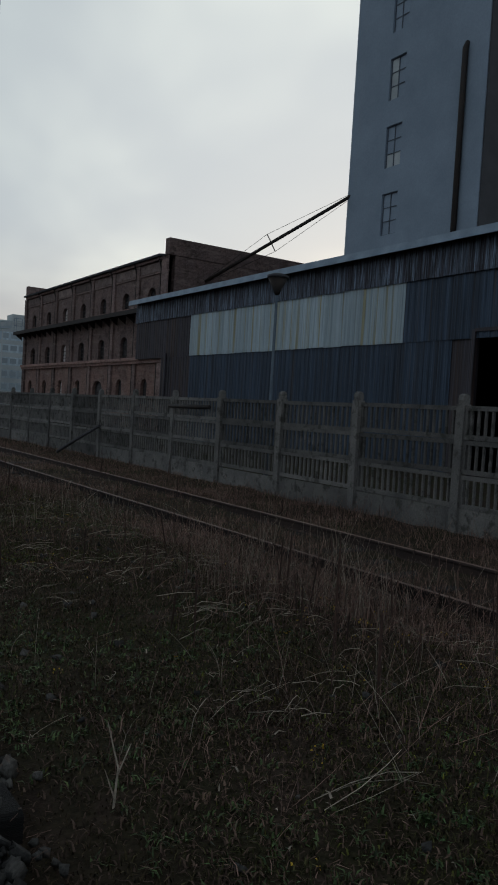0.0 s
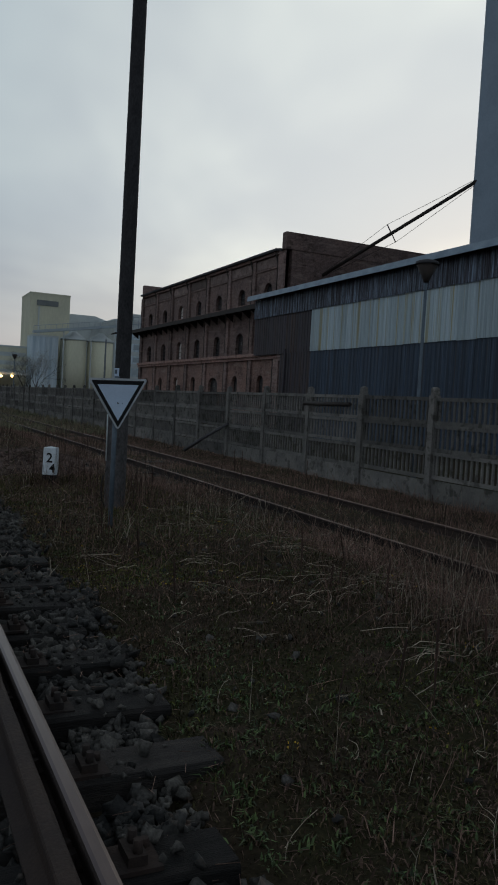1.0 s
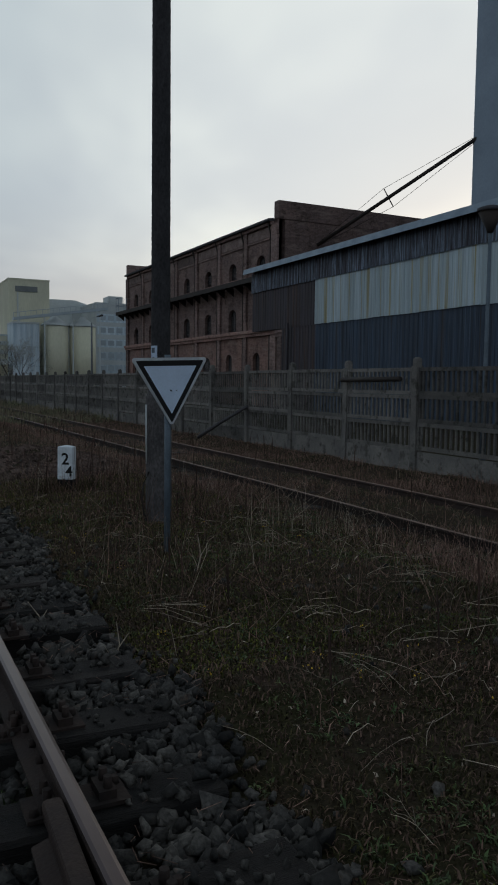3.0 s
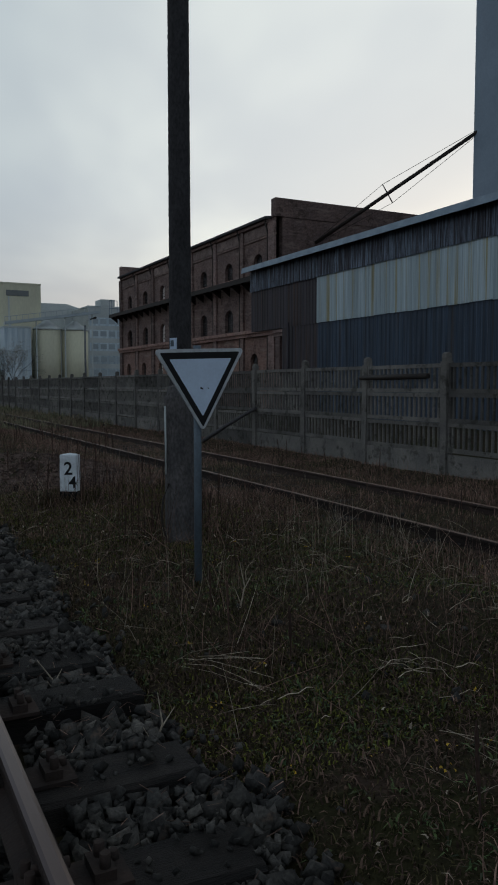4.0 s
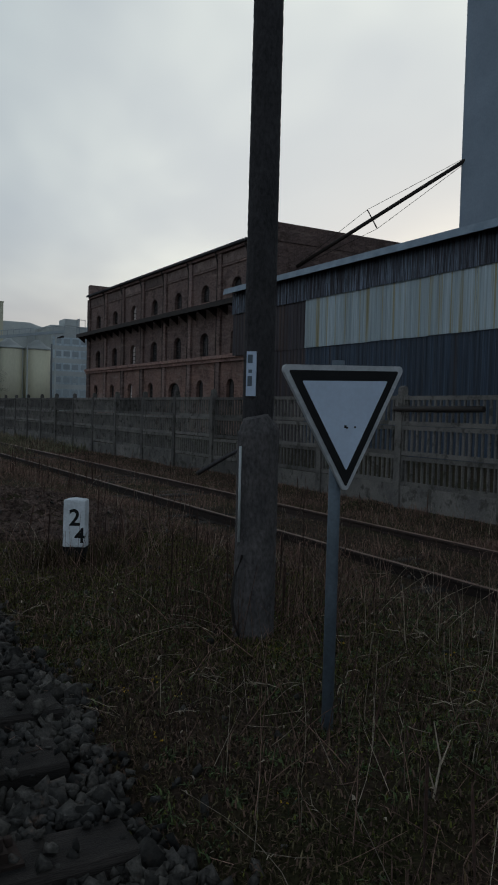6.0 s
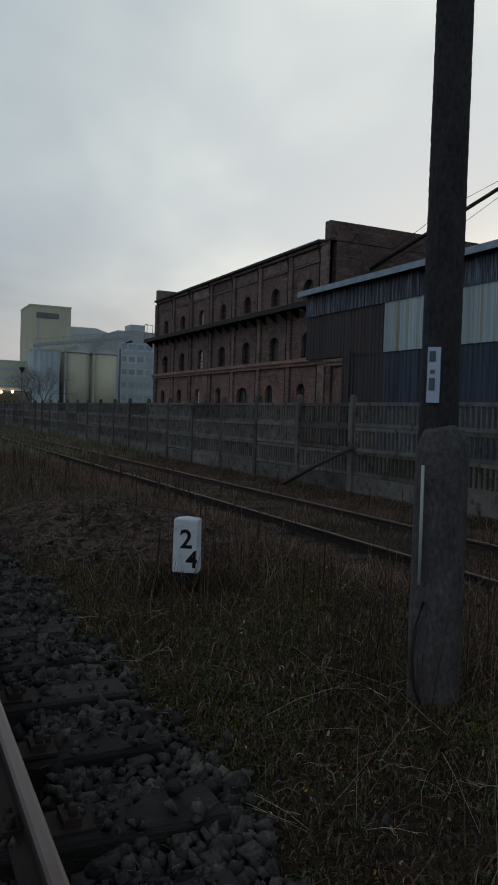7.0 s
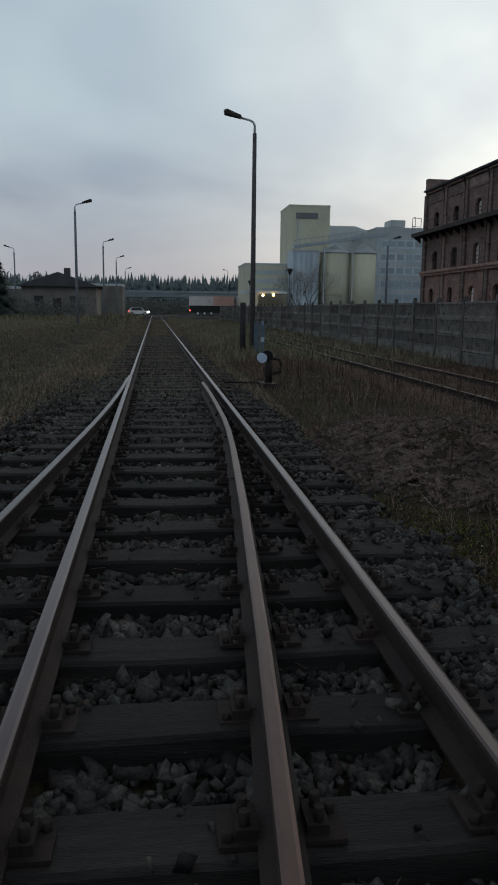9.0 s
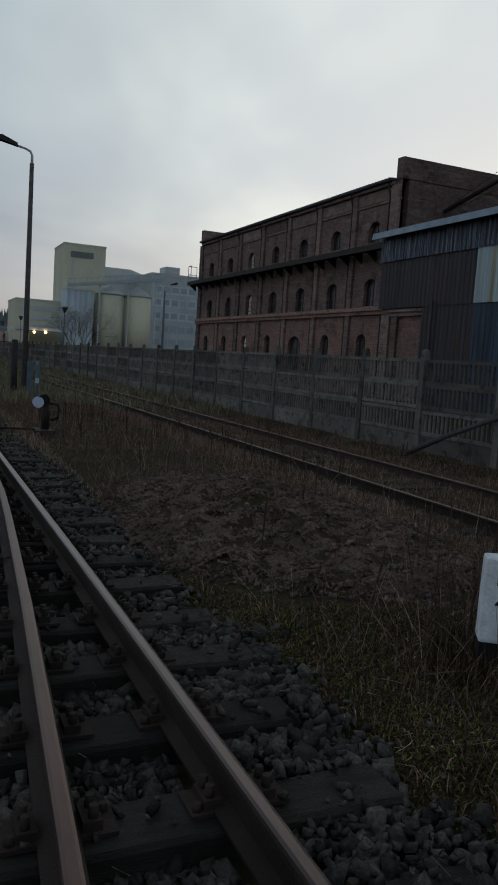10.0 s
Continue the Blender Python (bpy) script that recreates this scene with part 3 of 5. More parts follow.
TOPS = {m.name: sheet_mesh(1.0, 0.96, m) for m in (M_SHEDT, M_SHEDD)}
MIDS = {m.name: sheet_mesh(1.0, 1.97, m) for m in (M_SHED, M_SHEDD, M_PANEL)}
LOWS = {m.name: sheet_mesh(1.0, 4.06, m) for m in (M_SHED, M_SHEDD)}
rs = random.Random(9)
y = 36.86
while y > -29.5:
    dark = M_SHEDD if y > 31.8 or rs.random() < 0.03 else M_SHED
    j = rs.uniform(-0.012, 0.012)
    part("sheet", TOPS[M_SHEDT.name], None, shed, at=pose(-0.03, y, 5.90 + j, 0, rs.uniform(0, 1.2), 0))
    pale = 17.8 < y < 31.7
    part("sheet", MIDS[(M_PANEL if pale else dark).name], None, shed, "pale translucent corrugated sheet" if pale else "", at=pose(0.02 if pale else 0.045, y, 4.02 + (j if pale else 0), rs.uniform(-0.2, 0.2), 0, 0))
    if y < 33.9 and not 9.9 < y < 14.9:
        part("sheet", LOWS[dark.name], None, shed, at=pose(0.075, y, 0.0))
    y -= 1.0
bm = bmesh.new()
box(bm, -0.02, 0.10, 14.94, 15.06, 0, 4.26)
box(bm, -0.02, 0.10, 10.1, 14.94, 4.20, 4.30)
part("door_frame", bm, M_SHEDD, shed, "steel frame of an open doorway")
bm = bmesh.new()
tube(bm, [(-0.12, 34.0, 0.0), (-0.12, 34.0, 4.2)], [0.06, 0.06], 8)
part("downpipe", bm, M_SHEDD, shed)

# ---- tower ----
TX, TY0, TY1 = 30.0, 26.5, 36.6
tower = thing("tower", pose(TX, TY0, 0), "tall windowless grey-blue rendered industrial tower", "tower")
bm = bmesh.new()
W = TY1 - TY0
WZ = [12.06 + 3.80 * i for i in range(6)]
wy0, wy1 = 5.78, 7.04
box(bm, 0, 0.4, 0, wy0, 0, 36)
box(bm, 0, 0.4, wy1, W, 0, 36)
z = 0.0
for wz in WZ:
    box(bm, 0, 0.4, wy0, wy1, z, wz)
    z = wz + 2.35
box(bm, 0, 0.4, wy0, wy1, z, 36)
box(bm, 0.4, 10, 0.004, 0.4, 0, 36)
box(bm, 0.4, 10, W - 0.4, W, 0, 36)
box(bm, 9.6, 10, 0.4, W - 0.4, 0, 36)
box(bm, 0.4, 9.6, 0.4, W - 0.4, 35.6, 36)
part("wall", bm, M_TOWER, tower)
for k, wz in enumerate(WZ):
    bm = bmesh.new()
    t = 0.05
    for a, b, c, d in ((wy0, wy1, 0, t), (wy0, wy1, 2.35 - t, 2.35), (wy0, wy0 + t, t, 2.35 - t), (wy1 - t, wy1, t, 2.35 - t), (wy0 + 0.62, wy0 + 0.67, t, 2.35 - t), (wy0 + t, wy1 - t, 0.78, 0.82), (wy0 + t, wy1 - t, 1.55, 1.59)):
        box(bm, 0.10, 0.16, a, b, c, d)
    win = part("window", bm, M_TOWERW, tower, "steel-framed window flush in the render", at=(0, 0, wz))
    for i in range(3):
        for j in range(2):
            bm = bmesh.new()
            a = wy0 + 0.05 + 0.63 * j
            box(bm, 0.145, 0.155, a, a + (0.57 if j == 0 else 0.54), 0.05 + 0.77 * i, 0.78 + 0.77 * i)
            # the lit look of these panes is only a paler colour
            lit = (k, i, j) in ((2, 1, 1), (2, 2, 1), (1, 0, 0), (1, 0, 1), (2, 0, 1))
            part("pane", bm, M_SILOG if lit else M_TOWER, win)
# thin sheet that makes the end wall darker than the front
bm = bmesh.new()
box(bm, 0.06, 9.9, -0.10, -0.002, 0, 36)
part("side_cladding", bm, M_ROOF, tower, "thin dark sheet over the end wall")
bm = bmesh.new()
tube(bm, [(-0.16, 1.35, 6), (-0.16, 1.35, 20.6), (-0.02, 1.35, 20.9)], [0.15, 0.15, 0.13], 10)
part("duct", bm, M_IRON, tower, "black vertical exhaust duct")

# inclined conveyor pipe from the tower to the brick gable, with stays
pipe = thing("conveyor_pipe", pose(TX, 36.4, 14.95), "inclined black conveyor pipe braced with thin stay cables", "pipe")
a, b = Vector((0.1, 0, 0)), Vector((-5.4, 7.5, -5.1))
bm = bmesh.new()
tube(bm, [a, b], [0.11, 0.11], 8)
part("tube", bm, M_IRON, pipe)
d = (b - a).normalized()
up = d.cross(Vector((d.y, -d.x, 0))).normalized()
mid = a.lerp(b, 0.53)
bm = bmesh.new()
tube(bm, [mid - up * 0.62, mid + up * 0.62], [0.035, 0.035], 6)
part("strut", bm, M_IRON, pipe)
for s in (-1, 1):
    bm = bmesh.new()
    tube(bm, [a + up * s * 0.12, mid + up * s * 0.62, a.lerp(b, 0.98) + up * s * 0.1], [0.014] * 3, 5)
    part("stay_cable", bm, M_IRON, pipe)

# ---- brick factory ----
BX, BY, BL, BD = 22.0, 44.0, 29.6, 18.0
factory = thing("factory_building", pose(BX, BY, 0), "three-storey old red brick factory with arched windows", "building")


def arch(w, z0, z1, rise, n=7):
    """Half outline of an opening: from the sill up one side and over."""
    pts = [(-w / 2, z0), (-w / 2, z1 - rise)]
    for i in range(1, n):
        t = math.pi * (1 - i / n)
        pts.append((w / 2 * math.cos(t), z1 - rise + rise * math.sin(t)))
    return pts + [(w / 2, z1 - rise), (w / 2, z0)]


def wall_cell(bm, y0, y1, z0, z1, yc, w, a, b, rise, x=0.0, depth=0.4):
    """A piece of wall with one arched opening and its reveals."""
    pts = [(yc + p, q) for p, q in arch(w, a, b, rise)]
    def quad(p):
        bm.faces.new([bm.verts.new((x, q, r)) for q, r in p])
    if a > z0:
        quad([(y0, z0), (y1, z0), (y1, a), (y0, a)])
    quad([(y0, a), (yc - w / 2, a), (yc - w / 2, z1), (y0, z1)])
    quad([(yc + w / 2, a), (y1, a), (y1, z1), (yc + w / 2, z1)])
    top = pts[1:-1]
    for p, q in zip(top, top[1:]):
        quad([p, q, (q[0], z1), (p[0], z1)])
    for p, q in zip(pts, pts[1:] + pts[:1]):
        bm.faces.new([bm.verts.new(v) for v in ((x, *p), (x, *q), (x + depth, *q), (x + depth, *p))])


def window_meshes(w, a, b, rise, bars):
    bm = bmesh.new()
    out_, in_ = arch(w + 0.02, a, b, rise), arch(w - 0.14, a + 0.07, b - 0.07, rise * 0.9)
    n = len(out_)
    for i in range(n):
        j = (i + 1) % n
        for x0 in (0.20,):
            v = [bm.verts.new((x0, *p)) for p in (out_[i], out_[j], in_[j], in_[i])]
            bm.faces.new(v)
            v2 = [bm.verts.new((x0 + 0.06, *p)) for p in (in_[i], in_[j])]
            bm.faces.new((v[3], v[2], v2[1], v2[0]))
    box(bm, 0.21, 0.25, -0.03, 0.03, a + 0.05, b - 0.06)
    for k in range(1, bars + 1):
        z = a + (b - rise * 0.6 - a) * k / (bars + 1)
        box(bm, 0.212, 0.248, -w / 2 + 0.06, w / 2 - 0.06, z - 0.02, z + 0.02)
    fr = to_mesh("window_frame", bm, M_IRON)
    panes = {}
    for m in (M_GLASS, M_BOARD):
        bm = bmesh.new()
        pts = arch(w - 0.10, a + 0.05, b - 0.05, rise * 0.9)
        prism(bm, pts, 0.235, 0.25, "x")
        panes[m.name] = to_mesh("pane", bm, m)
    return fr, panes


COLS = [2.28 + 4.1 * i for i in range(7)]
STOREYS = ((4.62, 7.85, 1.20, 4.86, 6.34, 0.42, 3), (7.85, 11.2, 1.15, 8.22, 9.36, 0.45, 2))
bm_up, bm_low = bmesh.new(), bmesh.new()
for i, yc in enumerate(COLS):
    y0, y1 = (0.0 if i == 0 else yc - 2.05), (BL if i == 6 else yc + 2.05)
    wide = i == 2
    wall_cell(bm_low, y0, y1, 0, 4.62, yc + (0.4 if wide else 0.5), 1.8 if wide else 0.95, 0.2 if wide else 1.7, 3.30 if wide else 3.38, 0.6 if wide else 0.35)
    for z0, z1, w, a, b, rise, bars in STOREYS:
        wall_cell(bm_up, y0, y1, z0, z1, yc, w, a, b, rise)
# gables, back wall and parapets
for y in (0.0, BL - 0.45):
    bm = bmesh.new()
    box(bm, 0.42, BD, y + 0.002, y + 0.448, 0, 11.2)
    part("gable", bm, M_BRICK, factory, "plain brick gable wall")
    bm = bmesh.new()
    box(bm, -0.06, BD, y - 0.05, y + 0.50, 11.2, 12.25)
    part("parapet", bm, M_BRICK, factory, bevel=0.03)
bm = bmesh.new()
box(bm, BD - 0.4, BD, 0.45, BL - 0.45, 0, 11.2)
part("back_wall", bm, M_BRICK, factory)
part("wall", bm_up, M_BRICK, factory, "dark sooty red brick wall")
part("wall", bm_low, M_BRICKR, factory, "warmer red brick ground floor")
for k in range(8):
    y = 4.26 + 4.1 * (k - 1) if k else 0.0
    bm = bmesh.new()
    w0, w1 = (0.0, 0.75) if k == 0 else ((BL - 0.7, BL) if k == 7 else (y - 0.22, y + 0.22))
    box(bm, -0.14, -0.002, w0, w1, 0.0, 4.40)
    box(bm, -0.14, -0.002, w0, w1, 4.80, 7.6)
    box(bm, -0.14, -0.002, w0, w1, 8.05, 10.95)
    part("pilaster", bm, M_BRICK, factory, bevel=0.02)
for z0, z1, x in ((4.40, 4.60, -0.20), (4.60, 4.80, -0.30), (10.15, 10.25, -0.08), (10.95, 11.12, -0.22)):
    bm = bmesh.new()
    box(bm, x, -0.004, -0.1 if z0 < 10.5 else 0.52, BL + 0.1 if z0 < 10.5 else BL - 0.52, z0, z1)
    part("cornice", bm, M_BRICKR if z0 < 5 else M_BRICK, factory, "projecting brick cornice", bevel=0.02)
bm = bmesh.new()
prism(bm, [(-0.42, 11.12), (BD / 2, 12.0), (BD + 0.2, 11.2), (BD + 0.2, 11.32), (BD / 2, 12.14), (-0.42, 11.26)], 0.52, BL - 0.52)
part("roof", bm, M_ROOF, factory, "dark low-pitched felt roof")
bm = bmesh.new()
box(bm, -0.93, -0.15, -0.6, BL + 0.4, 7.70, 7.82)
box(bm, -1.0, -0.93, -0.6, BL + 0.4, 7.60, 7.90)
for k in range(22):
    y = 0.2 + 1.42 * k
    prism(bm, [(-0.9, 7.70), (-0.15, 7.70), (-0.15, 7.15)], y, y + 0.06)
part("walkway", bm, M_IRON, factory, "black iron canopy walkway on brackets")
bm = bmesh.new()
for y in (BL - 0.35, BL + 0.36):
    for x in (-0.95, -0.2):
        tube(bm, [(x, y, 7.8), (x, y, 9.2)], [0.025, 0.025], 5)
for z in (8.5, 9.2):
    tube(bm, [(-0.95, BL - 0.35, z), (-0.95, BL + 0.36, z), (-0.2, BL + 0.36, z)], [0.025] * 3, 5)
part("railing", bm, M_FLASH, factory)
for k in range(7):
    bm = bmesh.new()
    y = 4.26 + 4.1 * (k - 1) + 0.31 if k else 0.86
    tube(bm, [(-0.10, y, 0.0), (-0.10, y, 4.38)], [0.05] * 2, 7)
    tube(bm, [(-0.10, y, 4.82), (-0.10, y, 7.5)], [0.05] * 2, 7)
    tube(bm, [(-0.10, y, 8.02), (-0.10, y, 10.4), (-0.30, y, 11.1)], [0.05] * 3, 7)
    part("downpipe", bm, M_IRON, factory, "black iron downpipe")
for k in range(7):
    bm = bmesh.new()
    y0, y1 = (0.8 if k == 0 else 4.26 + 4.1 * (k - 1) + 0.24), (4.26 + 4.1 * k - 0.24 if k < 6 else BL - 0.72)
    box(bm, -0.05, -0.003, y0, y1, 10.30, 10.88)
    part("frieze_panel", bm, M_FRIEZE, factory, "pale flaking frieze panel under the eaves", bevel=0.015)
bm = bmesh.new()
for k in range(92):
    y = 0.62 + 0.31 * k
    tube(bm, [(-0.46, y, 11.20), (-0.05, y, 11.25)], [0.075, 0.075], 6)
part("eaves_tiles", bm, M_ROOF, factory, "row of dark tile ends along the eaves")
WIN = [window_meshes(1.20, 4.86, 6.34, 0.42, 3), window_meshes(1.15, 8.22, 9.36, 0.45, 2), window_meshes(0.95, 1.7, 3.38, 0.35, 3), window_meshes(1.8, 0.2, 3.30, 0.6, 2)]
for i, yc in enumerate(COLS):
    for k in range(3):
        fr, panes = WIN[k] if k < 2 else (WIN[3] if i == 2 else WIN[2])
        w = part("window", fr, None, factory, "arched iron-framed window", at=(0, yc + ((0.4 if i == 2 else 0.5) if k == 2 else 0), 0))
        part("pane", panes[(M_BOARD if i == 4 else M_GLASS).name], None, w, "pale boarded pane" if i == 4 else "")
        if k < 2:
            bm = bmesh.new()
            z0 = STOREYS[k][3]
            box(bm, -0.10, 0.2, -0.72, 0.72, z0 - 0.10, z0)
            part("sill", bm, M_BRICKR, w)

annex = thing("annex", pose(22.0, 40.4, 0), "low red brick annex with a stepped cornice", "building")
bm = bmesh.new()
box(bm, 0, 6, 0, 3.5, 0, 4.25)
part("wall", bm, M_BRICKR, annex)
bm = bmesh.new()
box(bm, -0.2, 6, -0.2, 3.5, 4.25, 4.45)
box(bm, -0.3, 6, -0.3, 3.5, 4.45, 4.65)
part("cornice", bm, M_BRICK, annex, bevel=0.02)
for y in (0.0, 2.9):
    bm = bmesh.new()
    box(bm, -0.15, -0.002, y, y + 0.5, 0, 4.25)
    part("pilaster", bm, M_BRICK, annex)

# ---- the silo works far along the line ----
def block(name, x0, x1, y0, y1, z1, material, label, category="building", roof=True):
    t = thing(name, pose(x0, y0, 0), label, category)
    bm = bmesh.new()
    box(bm, 0, x1 - x0, 0, y1 - y0, 0, z1)
    part("wall", bm, material, t)
    if roof:
        bm = bmesh.new()
        box(bm, -0.06, x1 - x0 + 0.06, -0.06, y1 - y0 + 0.06, z1, z1 + 0.28)
        part("roof", bm, M_SILOG if roof is True else roof, t)
    return t


elevator = block("grain_elevator", 23.6, 31.0, 150, 160, 19.8, M_SILO, "tall plain beige grain elevator tower", roof=M_SILO)
bm = bmesh.new()
box(bm, 1.2, 5.2, -0.12, -0.01, 17.7, 18.7)
part("louvre", bm, M_HAZEDARK, elevator, "dark louvre band")
bm = bmesh.new()
box(bm, 1.5, 1.75, -0.15, -0.01, 4, 17.6)
part("downpipe", bm, M_SILOG, elevator)
low = block("office_building", 15.8, 23.4, 150, 162, 9.5, M_SILO, "low beige works building with window bands")
for z in (4.6, 6.2, 7.8):
    bm = bmesh.new()
    box(bm, 0.8, 7.4, -0.08, -0.01, z, z + 0.75)
    part("window", bm, M_SILOG, low)
canopy = thing("loading_canopy", pose(14.8, 141, 0), "flat beige loading canopy with two lamps lit", "canopy")
bm = bmesh.new()
box(bm, 0, 7.5, 0, 8, 4.2, 4.7)
part("roof", bm, M_SILOG, canopy)
bm = bmesh.new()
box(bm, 0, 2.2, 0.2, 7.8, 0, 4.2)
part("wall", bm, M_SILO, canopy)
for x in (2.95, 4.75):
    bm = bmesh.new()
    bmesh.ops.create_uvsphere(bm, u_segments=10, v_segments=6, radius=0.22, matrix=Matrix.Translation((x, -0.2, 3.75 + 0.05 * x)))
    part("lamp", bm, M_LAMPON, canopy, "lit warm yellow lamp")
for x0, x1 in ((23.3, 25.6), (25.6, 27.9)):
    block("silo", x0, x1, 144, 149.8, 11.5, M_SILOB, "blue-white ribbed rectangular silo bin", "silo")
for cx in (31.2, 36.3):
    s = thing("silo", pose(cx, 146.5, 0), "round beige concrete silo with a conical grey roof", "silo", group="round silos")
    bm = bmesh.new()
    tube(bm, [(0, 0, 0), (0, 0, 11.4)], [2.4, 2.4], 32)
    part("barrel", bm, M_SILO, s)
    bm = bmesh.new()
    tube(bm, [(0, 0, 11.4), (0, 0, 11.7), (0, 0, 13.0), (0, 0, 13.2)], [2.5, 2.5, 0.6, 0.5], 32)
    part("roof", bm, M_SILOG, s)
dome = thing("storage_hall", pose(31.5, 165, 0), "grey storage hall with a shallow arched roof", "building")
bm = bmesh.new()
prism(bm, [(0, 0), (11, 0), (11, 17.3), (8, 18.2), (3, 18.2), (0, 17.3)], 0, 14)
part("wall", bm, M_SILOG, dome)
mill = block("mill_building", 40.6, 52, 153, 170, 16.6, M_SILOG, "pale grey mill building with bands of windows")
for z in (3.5, 6.0, 8.5, 11.0, 13.4):
    for k in range(6):
        bm = bmesh.new()
        box(bm, 0.7 + 1.7 * k, 1.95 + 1.7 * k, -0.06, -0.01, z, z + 1.0)
        part("window", bm, M_MILLGLASS, mill)
    bm = bmesh.new()
    box(bm, 0.3, 10.9, -0.035, -0.008, z - 0.35, z + 1.25)
    part("window_band", bm, M_SILOB, mill, "blue-white band behind the windows")
bm = bmesh.new()
box(bm, 2.6, 5.4, 0, 4, 16.95, 18.2)
part("penthouse", bm, M_SILOG, mill)
gal = thing("conveyor_gallery", pose(23.4, 143.6, 0), "grey conveyor gallery sloping up over the silos", "conveyor")
bm = bmesh.new()
prism(bm, [(0, 12.0), (17, 14.6), (17, 15.1), (0, 12.5)], 0, 1.4)
for k in range(18):
    tube(bm, [(k, 0.05, 12.4 + 0.153 * k), (k, 0.05, 13.3 + 0.153 * k)], [0.04, 0.04], 4)
tube(bm, [(0, 0.05, 13.3), (17, 0.05, 15.9)], [0.05, 0.05], 4)
part("gallery", bm, M_MILLGLASS, gal)
for x in (1, 5.4, 10.5, 15.5):
    bm = bmesh.new()
    box(bm, x, x + 0.2, 0.6, 0.8, 0, 12.0 + 0.17 * x)
    part("support", bm, M_SILOG, gal)

# ---- left of the line: cottage, low sheds, bridge, vehicles ----
house = thing("cottage", pose(-13.4, 88, 0.4), "single-storey grey plastered cottage with a dark pitched roof", "house")
bm = bmesh.new()
box(bm, 0, 7.2, 0, 6.5, 0, 3.1)
part("wall", bm, M_PLASTER, house)
bm = bmesh.new()
prism(bm, [(-0.5, 3.1), (7.7, 3.1), (3.6, 4.5)], -0.5, 7)
part("roof", bm, M_ROOF, house)
bm = bmesh.new()
box(bm, 3.9, 4.5, 2, 2.6, 4.2, 5.0)
part("chimney", bm, M_ROOF, house)
for x in (1.2, 4.6):
    bm = bmesh.new()
    box(bm, x, x + 0.9, -0.06, -0.01, 0.9, 2.2)
    part("window", bm, M_GLASS, house)
bm = bmesh.new()
box(bm, 3.0, 3.8, -0.06, -0.01, 0, 2.0)
part("door", bm, M_POLE, house)
for i, (x0, x1, y0, z1, m) in enumerate(((-18.5, -13.6, 96, 3.4, M_PLASTER), (-8.6, -4.6, 112, 4.3, M_PLASTER), (-23, -17, 90, 2.7, M_CONC), (-40, -26, 120, 3.6, M_SILOB))):
    block("outbuilding", x0, x1, y0, y0 + 7, z1, m, ("low plastered outbuilding with a flat roof", "flat-roofed store with a pale metal roof", "low grey concrete garage", "long pale metal store")[i], roof=M_SILOG)
fence2 = thing("garden_fence", pose(-21, 78, 0.4), "pale boarded garden fence with gate posts", "fence")
for i in range(7):
    bm = bmesh.new()
    box(bm, 1.1 * i, 1.1 * i + 1.02, 0, 0.06, 0, 1.5)
    part("board", bm, M_CONC, fence2)

bridge = thing("road_bridge", pose(0, 205, 0), "grey concrete road bridge crossing the line", "bridge")
bm = bmesh.new()
box(bm, -34, 42, 0, 9, 4.3, 5.4)
part("deck", bm, M_DECK, bridge, bevel=0.1)
bm = bmesh.new()
box(bm, -34, 42, -0.2, -0.05, 5.4, 5.9)
part("parapet", bm, M_DECK, bridge)
for x in (-14, 13):
    bm = bmesh.new()
    box(bm, x - 1, x + 1, 0.5, 8.5, 0, 4.3)
    part("pier", bm, M_CONC, bridge)

bm = bmesh.new()
prism(bm, [(-60, 0), (-34, 0), (-34, 4.3), (-60, 4.9)], 203, 216)
prism(bm, [(42, 0), (140, 0), (140, 4.9), (42, 4.3)], 203, 216)
whole("embankment", bm, M_SOIL, "grassy road embankment either side of the bridge", "embankment", kind="structure")

bm = bmesh.new()
box(bm, -60, 60, 158, 166, -0.5, 0.16)
whole("road", bm, M_ASPH, "grey asphalt road crossing the line", "road", kind="structure")
bm = bmesh.new()
prism(bm, [(-11.5, 40), (-15.5, 40), (-30, 110), (-44, 200), (-38, 200), (-25, 110)], 0.0, 0.69, "z")
whole("lane", bm, M_ASPH, "pale worn lane beside the railway land", "road", kind="structure")


def wheel(parent, x, y, r):
    bm = bmesh.new()
    tube(bm, [(x, y, r), (x, y + 0.3, r)], [r, r], 16)
    w = part("wheel", bm, M_BLACK, parent)
    bm = bmesh.new()
    tube(bm, [(x, y - 0.02, r), (x, y + 0.1, r)], [r * 0.55, r * 0.5], 12)
    part("rim", bm, M_SILOG, w)


truck = thing("articulated_lorry", pose(6.2, 160.2, 0.16), "white and salmon articulated lorry with a tarpaulin trailer", "lorry")
bm = bmesh.new()
box(bm, 0, 8.6, 0, 2.5, 2.0, 3.75)
part("trailer", bm, M_TRAILER, truck, bevel=0.06)
bm = bmesh.new()
box(bm, 4.6, 8.64, -0.04, 2.54, 2.05, 3.80)
part("load_cover", bm, M_SALMON, truck, "faded salmon tarpaulin cover", bevel=0.06)
bm = bmesh.new()
prism(bm, [(9.3, 0.6), (11.6, 0.6), (11.6, 1.9), (11.2, 3.3), (10.9, 3.75), (9.3, 3.85)], 0.05, 2.45)
part("cab", bm, M_TRAILER, truck, bevel=0.08)
bm = bmesh.new()
box(bm, 0.1, 11.3, 0.1, 2.3, 0.65, 2.0)
part("chassis", bm, M_BLACK, truck)
for x in (1.6, 2.9, 4.2, 9.0, 10.9):
    wheel(truck, x, 0.02, 0.5)
bm = bmesh.new()
box(bm, -0.06, -0.01, 0.1, 0.5, 0.95, 1.2)
box(bm, -0.04, 0.2, -0.05, -0.01, 0.95, 1.15)
